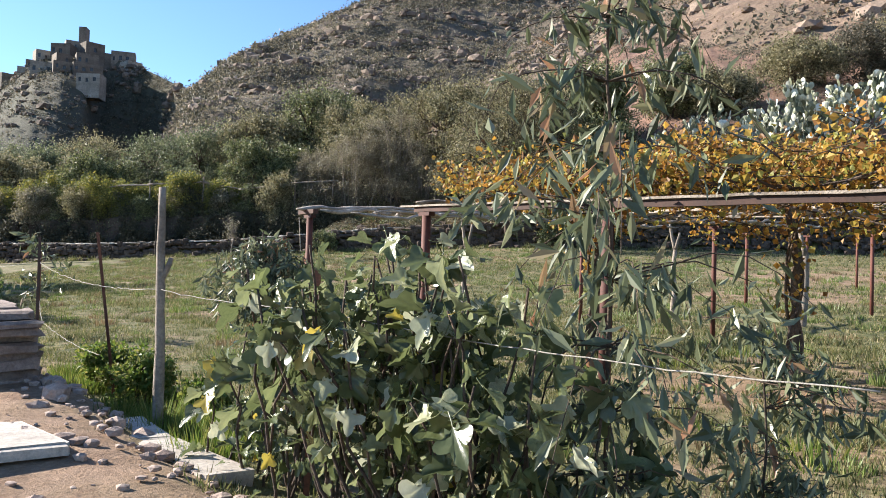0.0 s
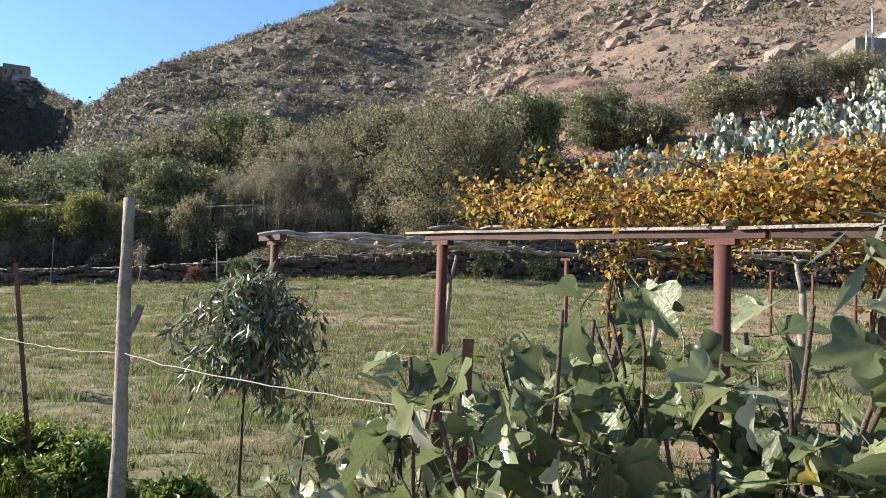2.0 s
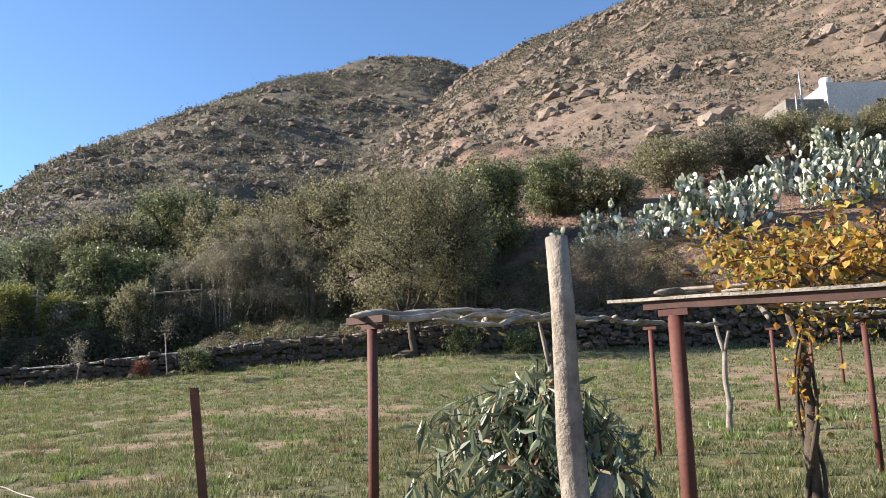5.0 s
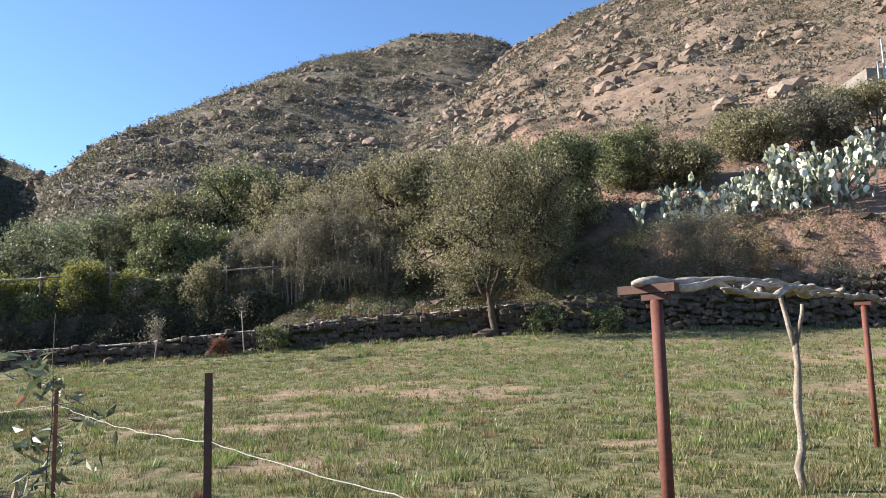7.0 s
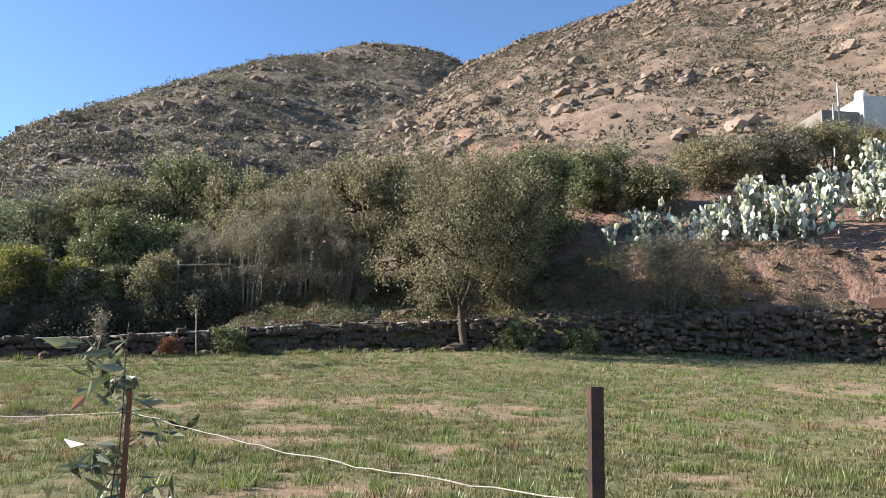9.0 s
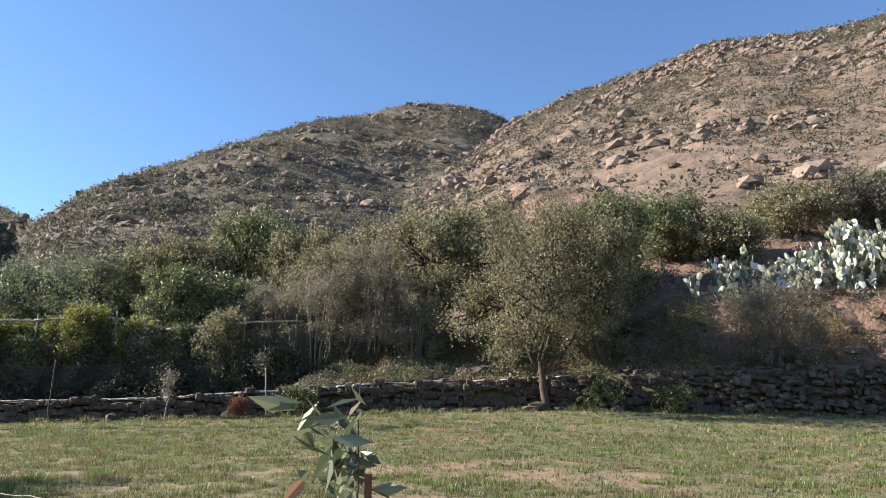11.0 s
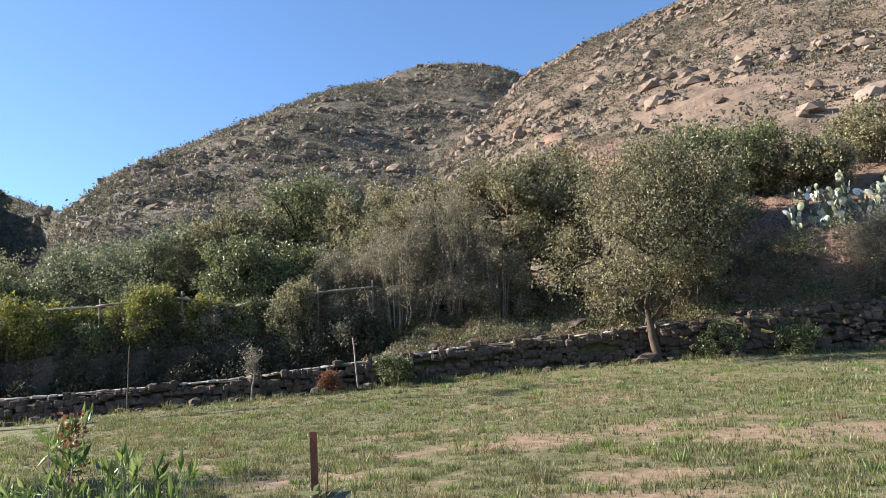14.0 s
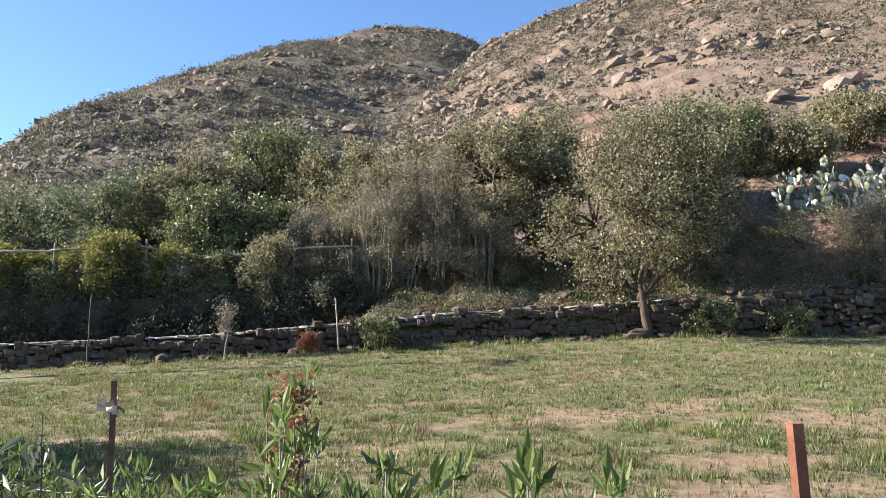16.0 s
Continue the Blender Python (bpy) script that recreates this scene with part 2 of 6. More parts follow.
# near-black leaf: the hollow's shade is put into its colour
SHADE_LEAF = leaf_mat("shade_scrub_leaf", [(0.0, (0.03, 0.032, 0.018)), (0.6, (0.055, 0.055, 0.03)), (1.0, (0.11, 0.095, 0.055))], 0.7, 0.15)
DRY_LEAF = leaf_mat("dry_leaf", [(0.0, (0.14, 0.09, 0.05)), (0.6, (0.24, 0.17, 0.095)), (1.0, (0.34, 0.26, 0.15))], 0.7, 0.3)
RUST_LEAF = leaf_mat("rust_leaf", [(0.0, (0.16, 0.06, 0.035)), (1.0, (0.34, 0.14, 0.07))], 0.6, 0.3)
VINE_LEAF = leaf_mat("autumn_vine_leaf", [(0.0, (0.14, 0.07, 0.03)), (0.22, (0.34, 0.16, 0.04)), (0.45, (0.5, 0.28, 0.055)), (0.7, (0.55, 0.37, 0.08)), (0.86, (0.34, 0.33, 0.08)), (1.0, (0.16, 0.19, 0.06))], 0.55, 0.45)
EUC_LEAF = leaf_mat("gum_leaf", [(0.0, (0.06, 0.075, 0.04)), (0.5, (0.125, 0.15, 0.08)), (0.9, (0.26, 0.275, 0.165)), (0.97, (0.32, 0.2, 0.11)), (1.0, (0.36, 0.18, 0.1))], 0.36, 0.3, False)
GRASS = leaf_mat("grass_blade", [(0.0, (0.06, 0.082, 0.026)), (0.4, (0.128, 0.148, 0.052)), (0.75, (0.225, 0.218, 0.095)), (1.0, (0.4, 0.33, 0.2))], 0.55, 0.4)
TALL_GRASS = leaf_mat("tall_grass_blade", [(0.0, (0.07, 0.12, 0.02)), (0.6, (0.14, 0.2, 0.035)), (1.0, (0.3, 0.28, 0.08))], 0.55, 0.4, False)
WEED_LEAF = leaf_mat("weed_leaf", [(0.0, (0.08, 0.13, 0.03)), (0.6, (0.16, 0.22, 0.06)), (1.0, (0.28, 0.29, 0.12))], 0.45, 0.35, False)

HERB_LEAF = leaf_mat("herb_leaf", [(0.0, (0.05, 0.085, 0.022)), (0.6, (0.13, 0.19, 0.05)), (1.0, (0.28, 0.32, 0.12))], 0.4, 0.4, False)


def fig_material(name="fig_leaf", joined=False):
    """Broad leaf, darker above, pale veins, paler underside through the light."""
    m, n, l, b = material(name, (0.06, 0.1, 0.03), 0.26)
    rnd = n.new("ShaderNodeNewGeometry").outputs["Random Per Island"] if joined else n.new("ShaderNodeObjectInfo").outputs["Random"]
    r = ramp(n, [(0.0, (0.07, 0.09, 0.048)), (0.55, (0.14, 0.172, 0.07)), (0.85, (0.27, 0.3, 0.16)), (0.97, (0.48, 0.5, 0.38)), (0.975, (0.42, 0.34, 0.07))])
    l.new(rnd, r.inputs[0])
    co = n.new("ShaderNodeTexCoord").outputs["Object"]
    t = noise_tex(n, l, 14, 4, 0.6, co)
    r2 = ramp(n, [(0.3, (0.75, 0.78, 0.75)), (0.7, (1.2, 1.15, 1.1))])
    l.new(t.outputs[0], r2.inputs[0])
    col = mix_col(n, l, 1.0, r.outputs[0], r2.outputs[0], "MULTIPLY")
    l.new(col, b.inputs["Base Color"])
    bump(n, l, t.outputs[0], b, 0.4, 0.01)
    tr = n.new("ShaderNodeBsdfTranslucent")
    l.new(col, tr.inputs[0])
    mx = n.new("ShaderNodeMixShader")
    mx.inputs[0].default_value = 0.38
    l.new(b.outputs[0], mx.inputs[1])
    l.new(tr.outputs[0], mx.inputs[2])
    l.new(mx.outputs[0], n["Material Output"].inputs[0])
    return m


def cactus_material():
    m, n, l, b = material("prickly_pear_skin", (0.2, 0.25, 0.19), 0.55)
    rnd = n.new("ShaderNodeNewGeometry").outputs["Random Per Island"]
    r = ramp(n, [(0.0, (0.09, 0.1, 0.055)), (0.45, (0.2, 0.22, 0.14)), (0.75, (0.46, 0.47, 0.38)), (1.0, (0.76, 0.75, 0.66))])
    l.new(rnd, r.inputs[0])
    t = noise_tex(n, l, 20, 3)
    r2 = ramp(n, [(0.3, (0.8, 0.8, 0.8)), (0.7, (1.15, 1.15, 1.15))])
    l.new(t.outputs[0], r2.inputs[0])
    l.new(mix_col(n, l, 1.0, r.outputs[0], r2.outputs[0], "MULTIPLY"), b.inputs["Base Color"])
    return m


def ground_material():
    """Soil and low turf; 'bare' marks trodden earth, 'scrub' the stony slope behind the wall."""
    m, n, l, b = material("field_ground", (0.15, 0.12, 0.06), 0.95)
    co = n.new("ShaderNodeTexCoord").outputs["Object"]
    a1 = n.new("ShaderNodeAttribute")
    a1.attribute_name = "bare"
    big, mid, fine = noise_tex(n, l, 0.35, 5, 0.6, co), noise_tex(n, l, 3.2, 5, 0.65, co), noise_tex(n, l, 28, 5, 0.7, co)
    turf = ramp(n, [(0.32, (0.058, 0.066, 0.02)), (0.48, (0.115, 0.118, 0.04)), (0.6, (0.185, 0.158, 0.075)), (0.7, (0.26, 0.185, 0.115))])
    l.new(mid.outputs[0], turf.inputs[0])
    soil = ramp(n, [(0.3, (0.22, 0.125, 0.078)), (0.7, (0.39, 0.26, 0.18))])
    l.new(mid.outputs[0], soil.inputs[0])
    patch = ramp(n, [(0.52, (0, 0, 0)), (0.68, (1, 1, 1))])
    l.new(big.outputs[0], patch.inputs[0])
    add = n.new("ShaderNodeMath")
    add.operation = "MAXIMUM"
    l.new(a1.outputs["Fac"], add.inputs[0])
    sc = n.new("ShaderNodeMath")
    sc.operation = "MULTIPLY"
    sc.inputs[1].default_value = 0.6
    l.new(patch.outputs[0], sc.inputs[0])
    l.new(sc.outputs[0], add.inputs[1])
    col = mix_col(n, l, add.outputs[0], turf.outputs[0], soil.outputs[0])
    grain = ramp(n, [(0.3, (0.6, 0.6, 0.6)), (0.7, (1.3, 1.28, 1.25))])
    l.new(fine.outputs[0], grain.inputs[0])
    l.new(mix_col(n, l, 0.8, col, grain.outputs[0], "MULTIPLY"), b.inputs["Base Color"])
    bump(n, l, fine.outputs[0], b, 0.8, 0.04)
    return m


def hill_material(name, soil_dark, soil_light, green, cover):
    m, n, l, b = material(name, soil_dark, 0.95)
    co = n.new("ShaderNodeTexCoord").outputs["Object"]
    big, mid, fine = noise_tex(n, l, 0.035, 6, 0.62, co), noise_tex(n, l, 0.22, 6, 0.7, co), noise_tex(n, l, 1.3, 5, 0.7, co)
    soil = ramp(n, [(0.3, soil_dark), (0.7, soil_light)])
    l.new(mid.outputs[0], soil.inputs[0])
    veg = ramp(n, [(cover, (0, 0, 0)), (cover + 0.16, (1, 1, 1))])
    mx = mix_col(n, l, 0.55, big.outputs[0], fine.outputs[0])
    l.new(mx, veg.inputs[0])
    col = mix_col(n, l, veg.outputs[0], soil.outputs[0], green)
    grain = ramp(n, [(0.32, (0.5, 0.5, 0.5)), (0.66, (1.3, 1.28, 1.25))])
    l.new(fine.outputs[0], grain.inputs[0])
    l.new(mix_col(n, l, 0.85, col, grain.outputs[0], "MULTIPLY"), b.inputs["Base Color"])
    bump(n, l, fine.outputs[0], b, 0.9, 0.5)
    return m


FIG_LEAF = fig_material()
FIG_LEAF_JOINED = fig_material("fig_leaf_joined", True)
CACTUS = cactus_material()
GROUND = ground_material()
HILL_PINK = hill_material("dry_pink_slope", (0.12, 0.08, 0.055), (0.33, 0.23, 0.165), (0.115, 0.095, 0.06), 0.45)
HILL_GREY = hill_material("scrubby_slope", (0.12, 0.088, 0.062), (0.27, 0.2, 0.148), (0.095, 0.085, 0.055), 0.41)
BANK_EARTH = hill_material("red_bank", (0.16, 0.088, 0.06), (0.32, 0.19, 0.135), (0.13, 0.105, 0.065), 0.5)
HILL_VILLAGE = hill_material("village_slope", (0.1, 0.08, 0.055), (0.19, 0.155, 0.115), (0.065, 0.066, 0.042), 0.36)
# bank soil left of x = 9, darkened in colour for the bushes' shade
SHADE_LITTER = hill_material("shade_dark_litter", (0.05, 0.034, 0.024), (0.12, 0.085, 0.06), (0.055, 0.05, 0.03), 0.47)


# ---------- the lie of the land ----------
PATH_O, PATH_D, PATH_N = np.array((0.49, -1.9)), np.array((-0.735, 0.678)), np.array((0.678, 0.735))


def along(x, y):
    return (x - PATH_O[0]) * PATH_D[0] + (y - PATH_O[1]) * PATH_D[1]


def across(x, y):
    return (x - PATH_O[0]) * PATH_N[0] + (y - PATH_O[1]) * PATH_N[1]


def wall_y(x):
    """The line of the terrace wall."""
    return np.interp(x, [-300, -60, -22, 4, 10, 17, 28, 45, 300], [60, 42, 38, 37.8, 36.6, 34.6, 31.5, 27, 10])


def wall_top(x):
    return np.interp(x, [-60, -22, -14, -8, -3.5, 3, 11, 16, 25, 60], [1.6, 2.3, 2.7, 3.25, 3.7, 4.1, 4.75, 4.9, 5.2, 5.6])


def field_z(x, y):
    x, y = np.asarray(x, float), np.asarray(y, float)
    xc, yc = np.clip(x, -40, 34), np.clip(y, -14, 42)
    z = -0.34 + 0.0199 * xc + 0.01036 * yc + 0.000746 * xc * yc + 0.0018 * yc ** 2 - 0.00043 * xc ** 2
    v, s = across(x, y), along(x, y)
    up = 0.1 + 0.34 * smooth(-7, 1, s)
    z = z + up * (1 - smooth(1.5, 2.15, v + 0.2 * fbm(x * 0.8, y * 0.8, 2, 5)))
    near = smooth(60, 40, np.hypot(x, y - 15))
    return z + near * (0.05 * fbm(x * 0.7, y * 0.7, 3, 2) + 0.02 * fbm(x * 4, y * 4, 2, 3))


def slope_z(x, d):
    """Height behind the wall, d metres past its line."""
    r = smooth(2, 14, x)
    hollow = smooth(-6, -13, x)
    left = 0.28 * np.minimum(d, 16) + 0.12 * np.clip(d - 16, 0, 45)
    left = left + hollow * (-2.0 * smooth(0.7, 1.5, d) + 3.1 * smooth(0, 0.3, d - 2.9 - 0.04 * np.clip(x + 30, -15, 20) - 0.25 * fbm(x * 0.5, 0 * x, 3, 44)) - 0.9 * smooth(6, 14, d))
    right = 0.12 * d + 3.0 * smooth(2.2, 5.5, d) + 0.34 * np.clip(d - 5, 0, 30) + 0.3 * np.clip(d - 35, 0, 40)
    n = 0.35 * fbm(x * 0.35, d * 0.35, 4, 8) * smooth(0, 3, d) + r * 0.4 * fbm(x * 1.1, d * 1.1, 4, 18) * smooth(1.5, 4, d)
    return wall_top(x) - 0.12 + left * (1 - r) + right * r + n


def land_z(x, y):
    d = y - wall_y(x)
    return np.where(d < 0.25, field_z(x, y), slope_z(x, np.maximum(d, 0)))


def spread(lo, hi, step, far, grow=1.18):
    """Grid lines: even between lo and hi, then ever wider out to far."""
    mid = np.arange(lo, hi + step / 2, step)
    out, s, p = [], step, 0.0
    while p < far:
        s *= grow
        p += s
        out.append(p)
    out = np.array(out)
    return np.concatenate([lo - out[::-1], mid, hi + out])


PATCHES = [(-1.5, 10.6, 1.5, 0.8), (3.6, 11.3, 1.0, 0.5), (2.1, 18.8, 2.2, 0.7), (-3.3, 21.7, 3.6, 1.2), (0.4, 20.4, 3.4, 0.9), (-3.0, 15.4, 2.4, 0.7), (-0.5, 22.6, 2.4, 0.8),
           (-8.0, 19.5, 2.0, 0.6), (-4.6, 15.8, 1.6, 0.6), (0.6, 14.0, 1.2, 0.5), (-2.3, 17.2, 1.3, 0.7), (-6.5, 24.5, 2.0, 0.6),
           (13.5, 17.0, 4.0, 2.2), (17.0, 23.0, 5.0, 3.0), (9.0, 2.0, 2.0, 1.5), (10.5, 5.0, 1.8, 1.6), (-12.0, 22.0, 2.2, 0.6), (-1.0, 6.2, 1.0, 0.5)]


def bareness(x, y):
    x, y = np.asarray(x, float), np.asarray(y, float)
    b = np.zeros(x.shape)
    wob = fbm(x * 0.9, y * 0.9, 4, 21)
    for cx, cy, rx, ry in PATCHES:
        q = np.sqrt(((x - cx) / rx) ** 2 + ((y - cy) / ry) ** 2) + wob * 0.9
        b = np.maximum(b, 0.85 * (1 - smooth(0.35, 1.35, q)))
    v = across(x, y) + wob * 0.35
    v = v - 0.6 * smooth(0.5, 3.5, along(x, y))
    b = np.maximum(b, (1 - smooth(1.6, 2.1, v)) * smooth(-30, -20, across(x, y)))
    return b * (0.8 + 0.2 * fbm(x * 3, y * 3, 2, 4))


def build_ground():
    xs = spread(-24, 26, 0.32, 2500)
    near = np.arange(-46, -0.3, 0.32)
    out, s, p = [], 0.4, 0.0
    while p < 2500:
        s *= 1.18
        p += s
        out.append(p)
    out = np.array(out)
    ws = np.concatenate([-46 - out[::-1], near, [0.02, 0.3, 0.34], np.arange(0.7, 2.2, 0.4), np.arange(2.2, 4.3, 0.1), np.arange(4.5, 16, 0.4), 16 + out])
    X, W = np.meshgrid(xs, ws, indexing="ij")
    Y = wall_y(X) + W
    Z = np.where(W < 0.25, field_z(X, Y), slope_z(X, np.maximum(W, 0)))
    nx, ny = X.shape
    idx = np.arange(nx * ny).reshape(nx, ny)
    f = np.stack([idx[:-1, :-1], idx[1:, :-1], idx[1:, 1:], idx[:-1, 1:]], -1).reshape(-1, 4)
    me = fast_mesh("ground", np.stack([X, Y, Z], -1).reshape(-1, 3), f, GROUND, True)
    me.materials.append(BANK_EARTH)
    at = me.attributes.new("bare", "FLOAT", "POINT")
    at.data.foreach_set("value", bareness(X, Y).ravel().astype(np.float32))
    # third slot: the soil with the bushes' shade in its colour
    me.materials.append(SHADE_LITTER)
    w_face = ((W[:-1, :-1] > 0.1).astype(np.int32) * np.where(X[:-1, :-1] < 9 + 2 * fbm(X[:-1, :-1] * 0.5, Y[:-1, :-1] * 0.5, 3, 2), 2, 1)).reshape(-1)
    me.polygons.foreach_set("material_index", w_face.astype(np.int32))
    ob = new("ground", me)
    return tagged(ob, "patchy green field with bare reddish earth and a trodden path", "ground", kind="structure")


build_ground()



class Hill:
    """A slope seen from the field: ridge height by bearing, foot and ridge distance, a rough surface."""

    def __init__(self, bearings, ridge_el, ridge_r, foot_r, foot_el, power, rough, seed, eye=(-1.0, 0.0, 1.5)):
        self.eye = eye
        self.b, self.e, self.R, self.r0, self.e0 = bearings, ridge_el, ridge_r, foot_r, foot_el
        self.power, self.rough, self.seed = power, rough, seed

    def z(self, th, r):
        el = np.interp(th, self.b, self.e)
        R, r0 = np.interp(th, self.b, self.R), np.interp(th, self.b, self.r0)
        e0 = np.interp(th, self.b, self.e0)
        z0, z1 = r0 * np.tan(np.radians(e0)), R * np.tan(np.radians(el))
        s = (r - r0) / (R - r0)
        body = np.where(s < 1, z0 + (z1 - z0) * np.sign(s) * np.abs(s) ** self.power, z1 - (r - R) * 0.45)
        x, y = self.xy(th, r)
        g = self.rough * (fbm(x / 34, y / 34, 5, self.seed) * 1.3 + 0.35 * np.abs(fbm(x / 7, y / 7, 4, self.seed + 7)))
        g = g + 0.35 * self.rough * (1 - np.abs(fbm(x / 60, y / 60, 3, self.seed + 3)) * 3)
        damp = np.clip(s * 4, 0, 1) * (0.25 + 0.75 * np.clip((1.02 - s) * 5, 0, 1))
        return self.eye[2] + body + g * damp + 0.35 * fbm(x / 2.5, y / 2.5, 3, self.seed + 5)

    def xy(self, th, r):
        a = np.radians(th)
        return self.eye[0] + r * np.sin(a), self.eye[1] + r * np.cos(a)

    def build(self, name, label, mat, step, rows):
        th = np.arange(self.b[0], self.b[-1] + step / 2, step)
        s = np.concatenate([np.linspace(-0.15, 1, rows), 1 + np.linspace(0.02, 0.5, 14)])
        T, S = np.meshgrid(th, s, indexing="ij")
        r0, R = np.interp(T, self.b, self.r0), np.interp(T, self.b, self.R)
        rr = r0 + S * (R - r0)
        Z = self.z(T, rr)
        X, Y = self.xy(T, rr)
        n, m = T.shape
        idx = np.arange(n * m).reshape(n, m)
        f = np.stack([idx[:-1, :-1], idx[1:, :-1], idx[1:, 1:], idx[:-1, 1:]], -1).reshape(-1, 4)
        ob = new(name, fast_mesh(name, np.stack([X, Y, Z], -1).reshape(-1, 3), f, mat, True))
        return tagged(ob, label, "hill", kind="structure")

    def sample(self, n, rng, lo=0.0, hi=1.0):
        th = rng.uniform(max(self.b[0], -58), min(self.b[-1], 44), n)
        s = lo + (hi - lo) * np.sqrt(rng.uniform(0, 1, n))
        rr = np.interp(th, self.b, self.r0) * (1 - s) + np.interp(th, self.b, self.R) * s
        x, y = self.xy(th, rr)
        return np.stack([x, y, self.z(th, rr)], -1)


HILL_RIGHT = Hill([-14, -8, -5.4, -2.4, 0.7, 4.8, 7.8, 12.7, 17.2, 21.5, 23.7, 29, 33, 36, 45, 60, 80],
                  [6.5, 11.5, 13.4, 15.2, 17.5, 20.4, 23.0, 24.9, 26.2, 27.2, 27.7, 27.4, 27.2, 27.3, 29, 31, 32],
                  [100, 115, 125, 140, 160, 190, 215, 215, 215, 210, 205, 200, 200, 200, 200, 200, 200],
                  [70, 66, 64, 62, 62, 62, 62, 62, 62, 62, 64, 66, 70, 74, 80, 85, 90],
                  [5, 6, 7, 8, 8, 9, 9.5, 10, 11, 12, 13, 14, 15, 16, 17, 18, 18], 1.0, 3.2, 31)
HILL_LEFT = Hill([-32, -28, -26, -23.5, -21, -17, -13, -8.5, -4, -2.2, 0.6, 2.8, 5.2, 8, 10, 14],
                 [3, 6.0, 12.3, 14.6, 16.3, 18.4, 20.2, 21.9, 23.0, 23.7, 24.2, 24.3, 23.8, 22.8, 22.2, 21],
                 [135, 140, 150, 165, 180, 200, 220, 240, 255, 260, 265, 265, 265, 265, 265, 265],
                 [80, 80, 80, 80, 80, 82, 85, 90, 95, 98, 100, 102, 105, 108, 110, 110],
                 [4.5, 5, 5.5, 6, 6, 6.5, 7, 7, 7, 7, 7, 7, 7, 7, 7, 7], 1.0, 3.4, 57)
HILL_CASTLE = Hill([-75, -60, -50, -45, -41.5, -39, -37.2, -35.5, -34, -33, -30.5, -29, -27.2, -25.6, -23, -20],
                   [4, 4.5, 5.5, 6.5, 8.6, 11.0, 12.9, 13.9, 14.1, 14.0, 13.4, 12.9, 12.3, 11.3, 9.4, 7],
                   [300, 290, 280, 270, 255, 242, 235, 232, 230, 228, 212, 200, 182, 160, 138, 120],
                   [120, 120, 120, 120, 122, 124, 128, 134, 146, 190, 198, 189, 173, 152, 131, 114],
                   [3, 3.5, 4, 4, 4, 4.2, 4.5, 4.6, 4.8, 5.0, 5.2, 5.2, 5.2, 5.2, 5.2, 5.2], 1.0, 1.8, 83, (5.7, -6.4, 1.25))
HILL_FAR = Hill([-90, -60, -48, -43, -40, -37, -33, -29], [7, 8.5, 10.2, 10.9, 10.6, 9.8, 7, 4], [900] * 8, [500] * 8, [2] * 8, 1.0, 9.0, 91, (5.7, -6.4, 1.25))
HILL_FAR.build("hill_far", "distant hazy hill beyond the village", HILL_VILLAGE, 0.4, 40)
HILL_RIGHT.build("hill_near", "sunlit dry pinkish hillside with scattered scrub and outcrops", HILL_PINK, 0.16, 150)
HILL_LEFT.build("hill_ridge", "long grey-brown ridge covered with low scrub", HILL_GREY, 0.15, 130)
HILL_CASTLE.build("hill_village", "steep hill with one side in deep shade", HILL_VILLAGE, 0.18, 110)


def rock_shape(rng):
    bm = bmesh.new()
    bmesh.ops.create_icosphere(bm, subdivisions=1, radius=1)
    v = np.array([q.co[:] for q in bm.verts])
    f = np.array([[q.index for q in p.verts] for p in bm.faces])
    bm.free()
    v *= rng.uniform(0.75, 1.2, (len(v), 1))
    return np.clip(v, -0.85, 0.85), f


def scatter_hill(hill, name, count_scrub, count_rock, seed, leaf, leaf_label, big=1.0, k=20):
    rng = np.random.default_rng(seed)
    p = hill.sample(count_scrub * 3, rng, 0.0, 1.0)
    keep = fbm(p[:, 0] / 14, p[:, 1] / 14, 4, seed) > -0.1 + 0.25 * rng.normal(size=len(p))
    p = p[keep][:count_scrub]
    n = len(p)
    rad = (rng.gamma(3, 0.17, n) + 0.22) * big
    q = np.repeat(p, k, 0)
    rr = np.repeat(rad, k)
    off = rng.normal(size=(n * k, 3)) * 0.4
    off[:, 2] = np.abs(off[:, 2]) * 0.75
    s = Soup()
    s.leaves(q + off * rr[:, None], (0.12 + rr * 0.21) * rng.uniform(0.6, 1.3, n * k), rng, 0.7, 0.4)
    tagged(new(name + "_scrub", s.mesh(name + "_scrub", leaf)), leaf_label, "scrub", kind="stuff")
    shapes = [rock_shape(rng) for _ in range(6)]
    p = hill.sample(count_rock * 3, rng, 0.02, 1.0)
    keep = fbm(p[:, 0] / 12, p[:, 1] / 5, 4, seed + 2) > 0.12
    p = p[keep][:count_rock]
    vv, ff, base = [], [], 0
    for c in p:
        v, f = shapes[rng.integers(6)]
        sc = min(1.5, rng.gamma(1.5, 0.28) + 0.16)
        a = rng.uniform(0, 6.28)
        w = v * (sc * rng.uniform(0.8, 1.6), sc * rng.uniform(0.7, 1.2), sc * rng.uniform(0.5, 0.95))
        w = np.stack([w[:, 0] * math.cos(a) - w[:, 1] * math.sin(a), w[:, 0] * math.sin(a) + w[:, 1] * math.cos(a), w[:, 2]], -1)
        vv.append(w + c + (0, 0, sc * 0.15))
        ff.append(f + base)
        base += len(v)
    tagged(new(name + "_rocks", fast_mesh(name + "_rocks", np.vstack(vv), np.vstack(ff), ROCK)),
           "weathered boulders and outcrops on the slope", "rocks", kind="stuff")


